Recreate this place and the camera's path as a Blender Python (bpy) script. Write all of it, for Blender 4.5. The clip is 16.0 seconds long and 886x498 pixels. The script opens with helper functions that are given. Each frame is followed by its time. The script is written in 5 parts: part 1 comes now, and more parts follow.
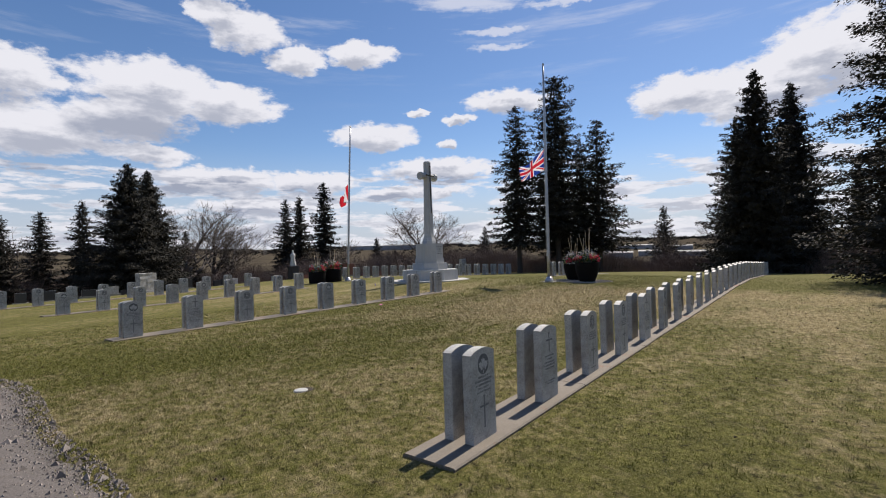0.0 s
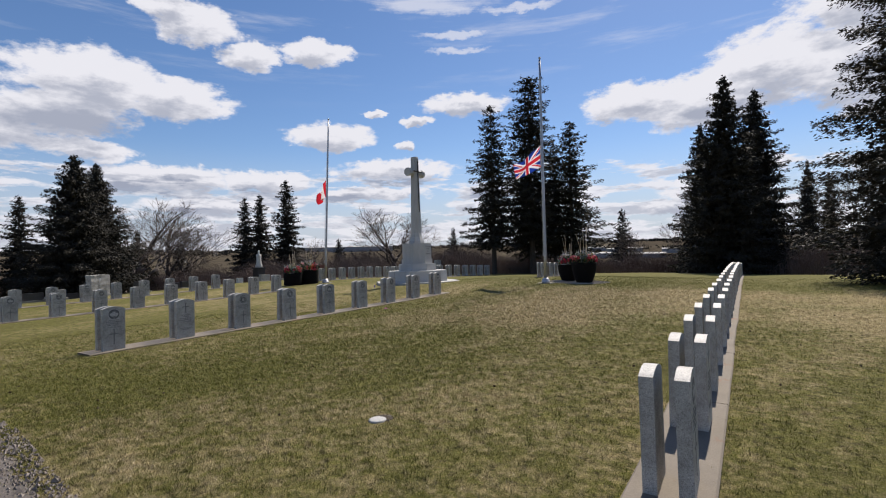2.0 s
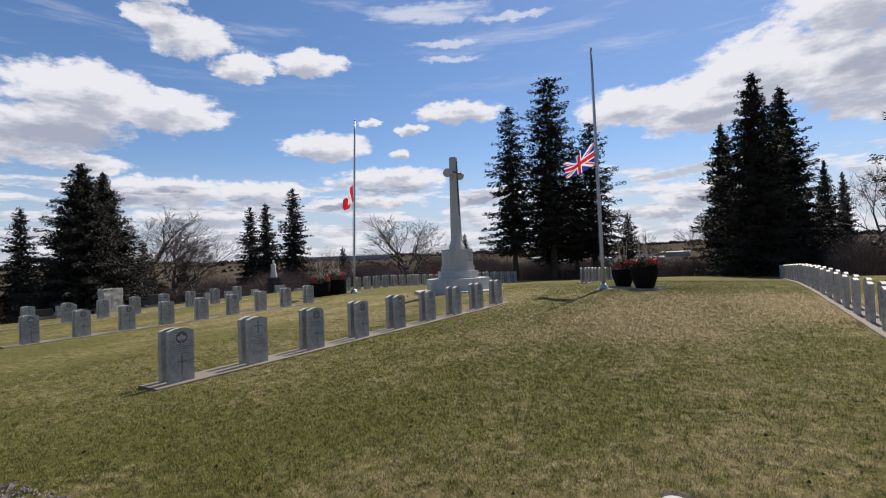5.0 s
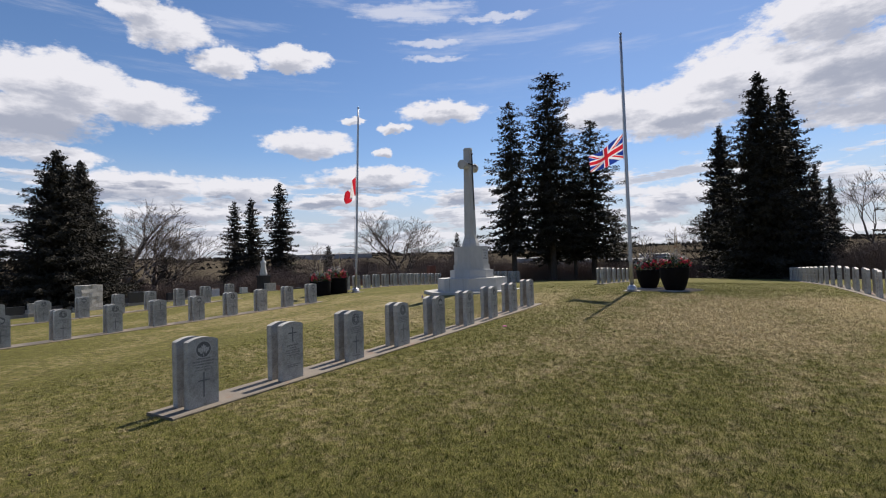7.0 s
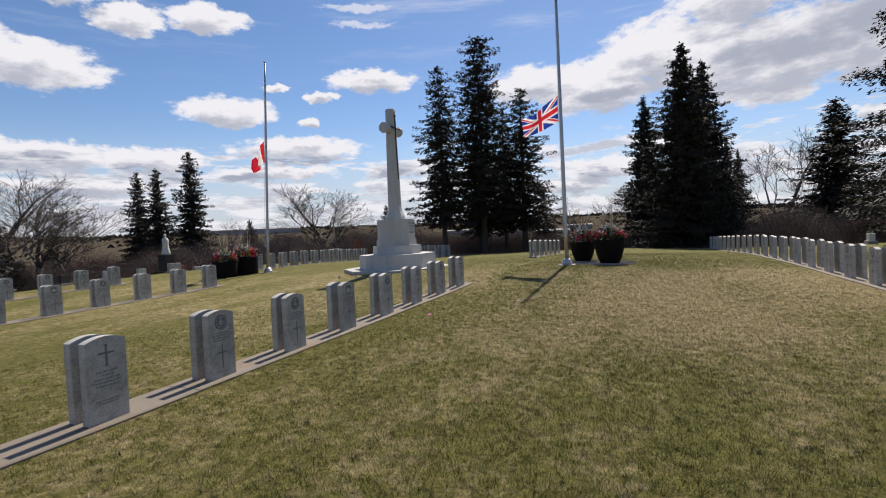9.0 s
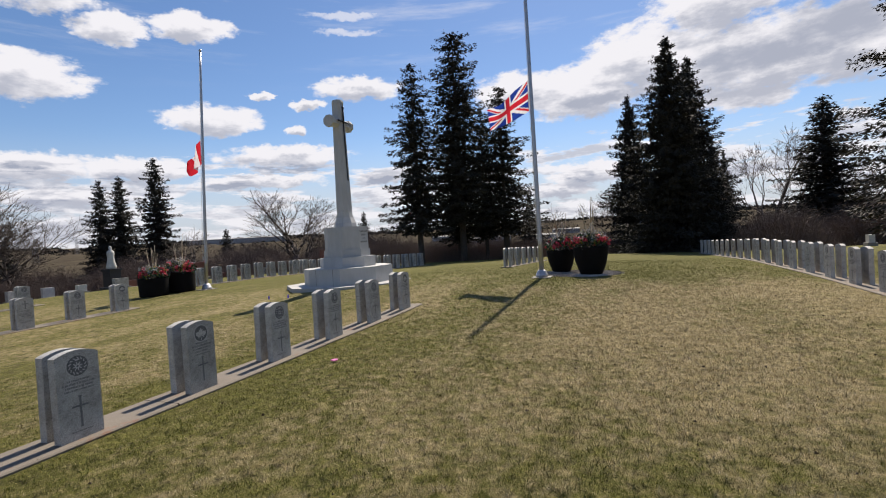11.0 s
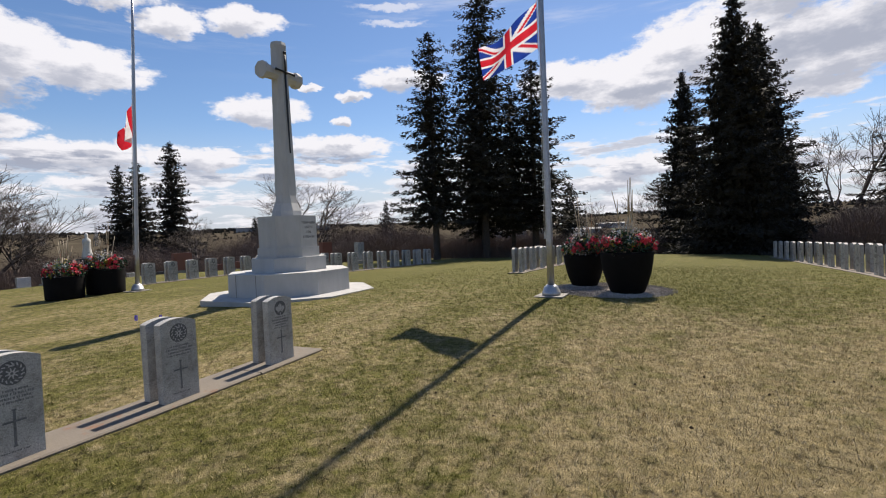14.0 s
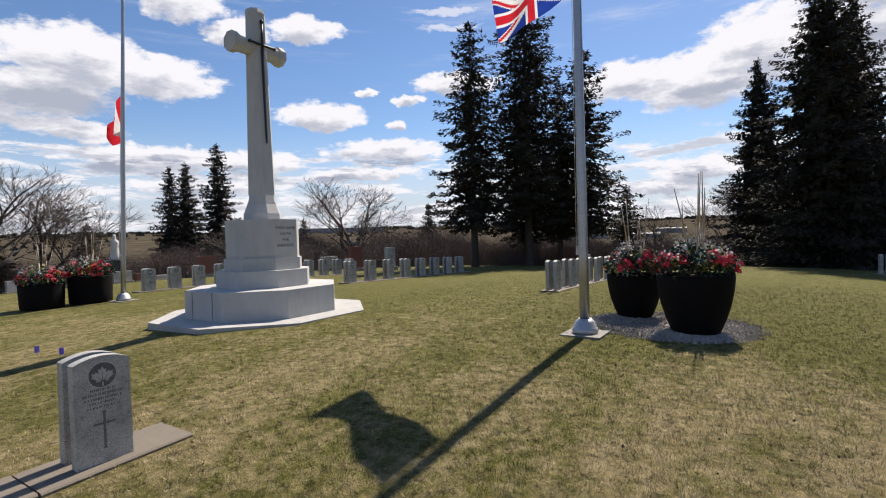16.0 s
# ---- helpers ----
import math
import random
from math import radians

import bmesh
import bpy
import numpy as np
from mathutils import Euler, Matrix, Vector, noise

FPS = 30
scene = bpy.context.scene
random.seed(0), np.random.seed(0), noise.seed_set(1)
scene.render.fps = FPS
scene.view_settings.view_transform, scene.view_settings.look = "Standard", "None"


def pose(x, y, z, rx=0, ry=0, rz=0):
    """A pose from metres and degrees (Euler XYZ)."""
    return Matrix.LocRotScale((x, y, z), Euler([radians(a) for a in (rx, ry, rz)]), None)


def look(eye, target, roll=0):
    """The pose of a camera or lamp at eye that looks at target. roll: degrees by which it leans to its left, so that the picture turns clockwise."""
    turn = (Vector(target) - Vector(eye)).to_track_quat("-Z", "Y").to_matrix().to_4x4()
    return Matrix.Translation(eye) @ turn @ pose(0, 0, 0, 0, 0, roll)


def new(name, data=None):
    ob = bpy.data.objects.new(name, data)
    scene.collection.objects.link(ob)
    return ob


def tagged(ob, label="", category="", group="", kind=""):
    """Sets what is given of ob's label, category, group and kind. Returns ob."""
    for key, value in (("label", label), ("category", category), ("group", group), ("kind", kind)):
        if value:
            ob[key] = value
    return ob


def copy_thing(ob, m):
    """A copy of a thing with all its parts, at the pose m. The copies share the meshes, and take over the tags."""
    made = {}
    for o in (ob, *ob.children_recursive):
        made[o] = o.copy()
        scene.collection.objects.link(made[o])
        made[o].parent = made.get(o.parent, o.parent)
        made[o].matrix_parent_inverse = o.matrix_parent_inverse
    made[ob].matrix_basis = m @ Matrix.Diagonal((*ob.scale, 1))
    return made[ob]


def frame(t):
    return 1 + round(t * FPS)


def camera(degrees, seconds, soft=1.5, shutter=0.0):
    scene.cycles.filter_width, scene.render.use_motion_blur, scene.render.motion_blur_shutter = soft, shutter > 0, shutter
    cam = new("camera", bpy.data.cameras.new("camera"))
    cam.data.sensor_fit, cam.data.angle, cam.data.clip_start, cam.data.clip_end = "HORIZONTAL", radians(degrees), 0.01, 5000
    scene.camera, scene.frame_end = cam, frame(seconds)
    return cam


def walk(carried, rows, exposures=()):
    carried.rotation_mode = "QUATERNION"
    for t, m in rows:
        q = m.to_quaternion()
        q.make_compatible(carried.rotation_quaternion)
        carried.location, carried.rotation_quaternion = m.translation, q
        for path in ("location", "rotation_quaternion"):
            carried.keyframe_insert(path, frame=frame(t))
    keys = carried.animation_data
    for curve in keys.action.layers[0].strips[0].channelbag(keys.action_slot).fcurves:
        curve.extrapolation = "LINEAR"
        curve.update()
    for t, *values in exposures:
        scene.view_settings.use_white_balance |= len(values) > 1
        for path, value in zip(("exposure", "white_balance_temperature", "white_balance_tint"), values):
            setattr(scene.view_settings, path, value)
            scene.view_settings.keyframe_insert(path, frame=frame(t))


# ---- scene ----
cam = camera(84.4, 16.0, soft=1.1)
PATH = [
    (0, (0.331, 0.231, 1.394), (-0.914, 1.796, 1.422), -1.6),
    (0.5, (-0.215, 0.285, 1.366), (-1.441, 1.864, 1.4), -1.5),
    (1, (-0.72, 0.311, 1.339), (-1.904, 1.922, 1.367), -1.6),
    (1.5, (-1.223, 0.314, 1.348), (-2.37, 1.952, 1.371), -1.6),
    (2, (-1.697, 0.231, 1.355), (-2.801, 1.899, 1.386), -1.5),
    (2.5, (-2.179, 0.206, 1.354), (-3.253, 1.892, 1.394), -1.6),
    (3, (-2.550, 0.338, 1.289), (-3.640, 2.013, 1.355), -2.3),
    (3.5, (-2.900, 0.280, 1.290), (-3.992, 1.954, 1.363), -2.5),
    (4, (-3.300, 0.208, 1.349), (-4.399, 1.878, 1.415), -2.8),
    (6.3, (-5.935, 0.739, 1.399), (-7.008, 2.425, 1.458), -1.8),
    (6.5, (-6.103, 0.779, 1.39), (-7.161, 2.475, 1.452), -2.2),
    (7, (-6.476, 0.939, 1.371), (-7.503, 2.654, 1.428), -1.8),
    (7.5, (-6.74, 1.239, 1.357), (-7.714, 2.986, 1.383), -2.1),
    (8, (-6.88, 1.704, 1.364), (-7.81, 3.475, 1.357), -2.6),
    (8.5, (-7.033, 2.227, 1.38), (-7.902, 4.028, 1.344), -2.8),
    (9, (-7.137, 2.849, 1.428), (-7.922, 4.687, 1.363), -2.7),
    (9.5, (-7.164, 3.519, 1.47), (-7.928, 5.365, 1.397), -3.0),
    (10, (-7.14, 4.27, 1.531), (-7.893, 6.121, 1.456), -3.1),
    (10.2, (-7.135, 4.507, 1.509), (-7.87, 6.366, 1.453), -3.5),
    (12.3, (-7.278, 8.086, 1.439), (-8.058, 9.927, 1.398), -3.0),
    (12.5, (-7.318, 8.458, 1.442), (-8.113, 10.292, 1.392), -2.6),
    (13, (-7.256, 9.306, 1.495), (-8.086, 11.124, 1.418), -2.7),
    (13.5, (-7.332, 10.115, 1.472), (-8.192, 11.919, 1.399), -2.6),
    (14, (-7.4, 10.849, 1.487), (-8.295, 12.636, 1.419), -2.4),
    (14.5, (-7.527, 11.581, 1.488), (-8.474, 13.342, 1.432), -2.5),
    (15, (-7.617, 12.278, 1.52), (-8.609, 14.013, 1.465), -2.1),
    (15.5, (-7.671, 13.01, 1.575), (-8.71, 14.718, 1.522), -2.0),
    (16, (-7.786, 13.66, 1.595), (-8.865, 15.344, 1.546), -1.7),
]
walk(cam, [(t, look(eye, target, roll)) for t, eye, target, roll in PATH], exposures=[(0, 0.30, 6620, 13), (6, 0.30, 6650, 13), (10, 0.40, 6800, 13), (13.5, 0.43, 6800, 13), (16, 0.50, 6800, 13)])

# ---- sky, sun, exposure ----
SUN_AZ, SUN_EL = radians(-2.7), radians(51)
world = bpy.data.worlds.new("sky")
scene.world = world
world.use_nodes = True
wt = world.node_tree
wt.nodes.clear()


def wnode(kind, **kw):
    n = wt.nodes.new(kind)
    for k, v in kw.items():
        setattr(n, k, v)
    return n


def wmath(op, a, b=None, clamp=False):
    n = wnode("ShaderNodeMath", operation=op, use_clamp=clamp)
    for i, v in enumerate((a, b)):
        if v is None:
            continue
        if isinstance(v, (int, float)):
            n.inputs[i].default_value = v
        else:
            wt.links.new(v, n.inputs[i])
    return n.outputs[0]


def wsmooth(v, lo, hi):
    n = wnode("ShaderNodeMapRange", interpolation_type="SMOOTHSTEP")
    wt.links.new(v, n.inputs["Value"])
    n.inputs["From Min"].default_value, n.inputs["From Max"].default_value = lo, hi
    return n.outputs["Result"]


sky = wnode("ShaderNodeTexSky", sky_type="NISHITA", sun_disc=False, sun_elevation=SUN_EL, sun_rotation=SUN_AZ, altitude=650, air_density=1.0, dust_density=0.35, ozone_density=1.8)
tex = wnode("ShaderNodeTexCoord")
sep = wnode("ShaderNodeSeparateXYZ")
wt.links.new(tex.outputs["Generated"], sep.inputs[0])
az = wmath("MULTIPLY", wmath("ARCTAN2", sep.outputs[0], sep.outputs[1]), 57.2958)
el = wmath("MULTIPLY", wmath("ARCSINE", sep.outputs[2]), 57.2958)
plane = wnode("ShaderNodeCombineXYZ")
wt.links.new(az, plane.inputs[0])
wt.links.new(el, plane.inputs[1])


def wnoise(scale_x, scale_y, detail, rough, shift=0.0):
    m = wnode("ShaderNodeMapping")
    m.inputs["Scale"].default_value = (scale_x, scale_y, 1)
    m.inputs["Location"].default_value = (shift, shift * 0.7, shift * 0.3)
    wt.links.new(plane.outputs[0], m.inputs[0])
    n = wnode("ShaderNodeTexNoise")
    n.inputs["Scale"].default_value, n.inputs["Detail"].default_value, n.inputs["Roughness"].default_value = 1, detail, rough
    wt.links.new(m.outputs[0], n.inputs["Vector"])
    return n.outputs["Fac"]


# cumulus heaps: azimuth, elevation, half width, half height (degrees)
HEAPS_WEST = [(-68.8, 17.3, 7.5, 3.0), (-62.0, 16.5, 5.8, 2.3), (-71.6, 14.1, 6.1, 2.6), (-69.6, 10.9, 4.5, 1.1), (-59.9, 23.8, 4.6, 2.2), (-54.8, 21.4, 3.4, 1.6),
              (-62.8, 25.0, 3.1, 1.4), (-47.7, 22.4, 4.5, 1.4), (-46.1, 13.8, 5.2, 1.7), (-37.6, 12.9, 1.4, 0.6), (-36.1, 15.6, 1.9, 0.7), (-41.0, 16.3, 1.5, 0.4),
              (-30.3, 17.3, 5.7, 1.3), (-38.9, 10.1, 7.8, 1.3), (-63.0, 8.8, 8.5, 1.4), (-53.1, 8.7, 6.0, 1.3), (-58.6, 6.0, 7.7, 1.0), (-27.0, 7.7, 4.0, 0.8),
              (-41.5, 7.5, 7.4, 0.8), (-78.0, 12.5, 6.5, 2.8), (-80.5, 17.0, 5.0, 2.4), (-63.5, 28.0, 4.5, 2.0)]
HEAPS_EAST = [(-11.5, 15.9, 6.3, 2.2), (-4.8, 15.2, 7.4, 3.1), (1.0, 17.4, 6.3, 3.7), (7.7, 16.1, 7.1, 4.0), (14.0, 15.4, 7.0, 3.8), (18.3, 15.2, 5.0, 3.8),
              (10.4, 11.9, 5.0, 1.3), (-4.5, 6.3, 5.3, 1.4), (18.4, 8.9, 1.6, 0.8), (-7.6, 4.7, 4.5, 0.9), (-28.2, 7.6, 3.4, 0.8), (9.0, 21.5, 7.5, 3.0), (26, 14, 8, 3.5)]
warp_a = wmath("MULTIPLY", wmath("SUBTRACT", wnoise(0.45, 0.8, 5, 0.62), 0.5), 4.2)
warp_b = wmath("MULTIPLY", wmath("SUBTRACT", wnoise(0.5, 0.8, 5, 0.62, 31), 0.5), 1.9)
bent = wnode("ShaderNodeCombineXYZ")
wt.links.new(wmath("ADD", az, warp_a), bent.inputs[0])
wt.links.new(wmath("ADD", el, warp_b), bent.inputs[1])


STREAKS = [(-31.0, 24.5, 5.0, 0.45), (-31.4, 22.9, 4.4, 0.40), (-33.5, 27.6, 8.0, 1.3), (-24.0, 26.6, 5.0, 0.5)]
THICK = [(11.0, 15.6, 6.5, 2.4), (17.5, 16.5, 6.0, 3.2), (-70.0, 13.2, 7.5, 1.8), (-3.5, 14.0, 5.0, 1.2)]


def heap_field(drop, shrink, heaps=HEAPS_WEST + HEAPS_EAST):
    """1 at the middle of each heap, 0 at its rim; drop lowers the heaps by a part of their height."""
    field = None
    for a, e, rx, ry in heaps:
        d = wnode("ShaderNodeVectorMath", operation="SUBTRACT")
        d.inputs[1].default_value = (a, e - drop * ry, 0)
        wt.links.new(bent.outputs[0], d.inputs[0])
        s = wnode("ShaderNodeVectorMath", operation="MULTIPLY")
        s.inputs[1].default_value = (1 / (rx * shrink), 1 / (ry * shrink), 0)
        wt.links.new(d.outputs[0], s.inputs[0])
        q = wnode("ShaderNodeVectorMath", operation="DOT_PRODUCT")
        wt.links.new(s.outputs[0], q.inputs[0])
        wt.links.new(s.outputs[0], q.inputs[1])
        one = wmath("SUBTRACT", 1.0, q.outputs["Value"])
        field = one if field is None else wmath("MAXIMUM", field, one)
    return field


body = wmath("ADD", heap_field(0.0, 1.0), wmath("MULTIPLY", wmath("SUBTRACT", wnoise(0.36, 0.75, 9, 0.62, 7), 0.5), 2.1))
mask_heap = wsmooth(body, -0.12, 0.50)
# thin layered cloud towards the horizon, and a few high streaks
low = wmath("ADD", wnoise(0.13, 0.62, 8, 0.60, 13), wmath("MULTIPLY", wsmooth(el, 11.0, 3.0), 0.06))
low = wmath("MULTIPLY", low, wsmooth(el, 15.0, 9.0))
mask_low = wmath("MULTIPLY", wsmooth(low, 0.50, 0.585), 0.92)
streak = wmath("MULTIPLY", wsmooth(wnoise(0.06, 0.5, 5, 0.65, 47), 0.50, 0.74), wsmooth(el, 16.0, 24.0))
thin = wmath("ADD", heap_field(0.0, 1.0, STREAKS), wmath("MULTIPLY", wmath("SUBTRACT", wnoise(0.12, 1.2, 7, 0.65, 23), 0.5), 2.6))
mask_streak = wmath("MAXIMUM", wmath("MULTIPLY", streak, 0.30), wmath("MULTIPLY", wsmooth(thin, -0.1, 1.0), 0.62))
# high cloud over the rest of the dome, beyond the heaps
rest = wmath("MULTIPLY", wsmooth(wnoise(0.05, 0.09, 6, 0.6, 3), 0.60, 0.74), wsmooth(el, 30.0, 40.0))
mask = wmath("MAXIMUM", wmath("MAXIMUM", mask_heap, mask_low), wmath("MAXIMUM", mask_streak, rest))
under = wmath("ADD", heap_field(0.75, 0.95), wmath("MULTIPLY", wmath("SUBTRACT", wnoise(0.30, 0.8, 6, 0.6, 91), 0.5), 2.2))
thick = wmath("ADD", heap_field(0.0, 1.0, THICK), wmath("MULTIPLY", wmath("SUBTRACT", wnoise(0.22, 0.5, 6, 0.6, 57), 0.5), 2.0))
grey = wmath("MAXIMUM", wmath("MULTIPLY", wsmooth(under, 0.15, 1.15), 0.80), wmath("MULTIPLY", wsmooth(thick, 0.0, 1.0), 0.92))
grey = wmath("ADD", grey, wmath("MULTIPLY", wsmooth(wnoise(0.13, 0.62, 7, 0.60, 13.30), 0.48, 0.60), wmath("MULTIPLY", mask_low, 0.70)), clamp=True)
tone = wnode("ShaderNodeMix", data_type="RGBA")
tone.inputs["A"].default_value = (10.9, 11.2, 12.0, 1)
tone.inputs["B"].default_value = (4.6, 5.2, 6.6, 1)
wt.links.new(grey, tone.inputs["Factor"])
mixed = wnode("ShaderNodeMix", data_type="RGBA")
wt.links.new(mask, mixed.inputs["Factor"])
rich = wnode("ShaderNodeHueSaturation")
rich.inputs["Hue"].default_value, rich.inputs["Saturation"].default_value, rich.inputs["Value"].default_value = 0.504, 1.18, 1.52
wt.links.new(sky.outputs[0], rich.inputs["Color"])
haze = wnode("ShaderNodeMix", data_type="RGBA")
haze.inputs["B"].default_value = (6.6, 7.4, 9.0, 1)
wt.links.new(wmath("MULTIPLY", wsmooth(el, 13.0, 1.0), 0.85), haze.inputs["Factor"])
wt.links.new(rich.outputs[0], haze.inputs["A"])
wt.links.new(haze.outputs["Result"], mixed.inputs["A"])
wt.links.new(tone.outputs["Result"], mixed.inputs["B"])
bg = wnode("ShaderNodeBackground")
bg.inputs["Strength"].default_value = 0.060
wt.links.new(mixed.outputs["Result"], bg.inputs["Color"])
wt.links.new(bg.outputs[0], wnode("ShaderNodeOutputWorld").inputs[0])

sun = new("sun", bpy.data.lights.new("sun", "SUN"))
sun.data.energy, sun.data.angle, sun.data.color = 5.0, radians(0.55), (1.0, 0.94, 0.84)
sun_way = Vector((math.sin(SUN_AZ) * math.cos(SUN_EL), math.cos(SUN_AZ) * math.cos(SUN_EL), math.sin(SUN_EL)))
sun.matrix_basis = look(sun_way * 60, (0, 0, 0))


# ---- materials ----
def material(name, rough=0.8, metal=0.0):
    m = bpy.data.materials.new(name)
    m.use_nodes = True
    b = m.node_tree.nodes["Principled BSDF"]
    b.inputs["Roughness"].default_value, b.inputs["Metallic"].default_value = rough, metal
    return m, m.node_tree, b


def tnoise(t, scale, detail=4, rough=0.6, space="Object", stretch=None):
    c = t.nodes.new("ShaderNodeTexCoord")
    n = t.nodes.new("ShaderNodeTexNoise")
    n.inputs["Scale"].default_value, n.inputs["Detail"].default_value, n.inputs["Roughness"].default_value = scale, detail, rough
    if stretch:
        mp = t.nodes.new("ShaderNodeMapping")
        mp.inputs["Scale"].default_value = stretch
        t.links.new(c.outputs[space], mp.inputs[0])
        t.links.new(mp.outputs[0], n.inputs["Vector"])
    else:
        t.links.new(c.outputs[space], n.inputs["Vector"])
    return n.outputs["Fac"]


def tramp(t, fac, *stops):
    r = t.nodes.new("ShaderNodeValToRGB")
    while len(r.color_ramp.elements) < len(stops):
        r.color_ramp.elements.new(0.5)
    for e, (p, c) in zip(r.color_ramp.elements, stops):
        e.position, e.color = p, (*c, 1)
    t.links.new(fac, r.inputs[0])
    return r.outputs[0]


def tmix(t, fac, a, b, mode="MIX"):
    n = t.nodes.new("ShaderNodeMix")
    n.data_type, n.blend_type = "RGBA", mode
    for sock, v in ((n.inputs["Factor"], fac), (n.inputs["A"], a), (n.inputs["B"], b)):
        if isinstance(v, (int, float)):
            sock.default_value = v
        elif isinstance(v, tuple):
            sock.default_value = (*v, 1)
        else:
            t.links.new(v, sock)
    return n.outputs["Result"]


def tbump(t, b, height, strength, dist):
    n = t.nodes.new("ShaderNodeBump")
    n.inputs["Strength"].default_value, n.inputs["Distance"].default_value = strength, dist
    t.links.new(height, n.inputs["Height"])
    t.links.new(n.outputs[0], b.inputs["Normal"])


def plain(name, base, other, scale=6, rough=0.8, metal=0.0, bump=0.0, fine=60):
    """Two-tone surface with coarse and fine variation."""
    m, t, b = material(name, rough, metal)
    coarse = tramp(t, tnoise(t, scale), (0.35, base), (0.68, other))
    c = tmix(t, 0.5, coarse, tramp(t, tnoise(t, fine, 3), (0.3, tuple(v * 0.7 for v in base)), (0.7, tuple(min(1, v * 1.25) for v in other))))
    t.links.new(c, b.inputs["Base Color"])
    if bump:
        tbump(t, b, tnoise(t, fine, 4), 0.6, bump)
    return m


def object_tint(t, colour, amount):
    o = t.nodes.new("ShaderNodeObjectInfo")
    v = t.nodes.new("ShaderNodeMapRange")
    v.inputs["To Min"].default_value, v.inputs["To Max"].default_value = 1 - amount, 1 + amount
    t.links.new(o.outputs["Random"], v.inputs["Value"])
    n = t.nodes.new("ShaderNodeVectorMath")
    n.operation = "SCALE"
    t.links.new(colour, n.inputs[0])
    t.links.new(v.outputs[0], n.inputs["Scale"])
    return n.outputs[0]


def lawn_patches(t):
    """Where the lawn is straw (1) or green (0): broad drifts, tufts, and a drier stretch short of the crest."""
    broad = tramp(t, tnoise(t, 0.34, 5, 0.6, stretch=(1.0, 0.42, 1)), (0.42, (0, 0, 0)), (0.56, (1, 1, 1)))
    tuft = tramp(t, tnoise(t, 1.5, 6, 0.7), (0.36, (0, 0, 0)), (0.62, (1, 1, 1)))
    small = tramp(t, tnoise(t, 7.0, 4, 0.7), (0.38, (0, 0, 0)), (0.62, (1, 1, 1)))
    mixed_up = tmix(t, 0.42, tmix(t, 0.48, broad, tuft), small)
    c = t.nodes.new("ShaderNodeTexCoord")
    p = t.nodes.new("ShaderNodeSeparateXYZ")
    t.links.new(c.outputs["Object"], p.inputs[0])
    sway = t.nodes.new("ShaderNodeMath")
    sway.operation = "MULTIPLY_ADD"
    t.links.new(tnoise(t, 0.30, 4, 0.6), sway.inputs[0])
    sway.inputs[1].default_value = 5.0
    t.links.new(p.outputs[0], sway.inputs[2])

    def along(v, lo, hi, stops):
        n = t.nodes.new("ShaderNodeMapRange")
        n.inputs["From Min"].default_value, n.inputs["From Max"].default_value = lo, hi
        t.links.new(v, n.inputs["Value"])
        return tramp(t, n.outputs[0], *(((a - lo) / (hi - lo), (g, g, g)) for a, g in stops))

    # worn and watered lanes between the rows (x is shifted by the sway's mean of 2.5), and the moister crest
    across = along(sway.outputs[0], -30, 10, ((-24, 0.26), (-16, 0.36), (-12.5, 0.32), (-10.4, 0.34), (-6.8, 0.36), (-4.8, 0.56), (-2.4, 0.62), (-0.6, 0.42), (1.4, 0.56), (6, 0.50)))
    up_hill = along(p.outputs[1], 0, 46, ((0, 0.52), (3, 0.36), (7, 0.52), (11, 0.84), (14, 1.14), (18.5, 1.20), (21, 0.42), (23, 0.06), (34, 0.06), (42, 0.30)))
    dry = tmix(t, 1.0, across, up_hill, "MULTIPLY")
    return tramp(t, tmix(t, 0.50, mixed_up, dry), (0.35, (0, 0, 0)), (0.60, (1, 1, 1)))


def grass_material():
    m, t, b = material("lawn", 0.95)
    b.inputs["Specular IOR Level"].default_value = 0.12
    green = tramp(t, tnoise(t, 3.2, 6, 0.7), (0.35, (0.058, 0.066, 0.010)), (0.65, (0.125, 0.126, 0.024)))
    straw = tramp(t, tnoise(t, 5.0, 5, 0.7), (0.35, (0.252, 0.191, 0.095)), (0.65, (0.447, 0.357, 0.217)))
    c = tmix(t, lawn_patches(t), green, straw)
    c = tmix(t, 0.45, c, tramp(t, tnoise(t, 46, 4, 0.75, stretch=(1, 0.6, 1)), (0.30, (0.027, 0.027, 0.009)), (0.50, (0.125, 0.110, 0.038)), (0.74, (0.350, 0.289, 0.144))))
    spot = tramp(t, tnoise(t, 11, 5, 0.72), (0.34, (0.30, 0.29, 0.26)), (0.44, (0.90, 0.90, 0.88)), (0.56, (1.12, 1.11, 1.07)), (0.70, (1.50, 1.48, 1.42)))
    t.links.new(tmix(t, 1.0, c, spot, "MULTIPLY"), b.inputs["Base Color"])
    tuft = tmix(t, 0.5, tnoise(t, 60, 5, 0.8), tnoise(t, 9, 5, 0.7))
    tbump(t, b, tuft, 1.0, 0.05)
    return m


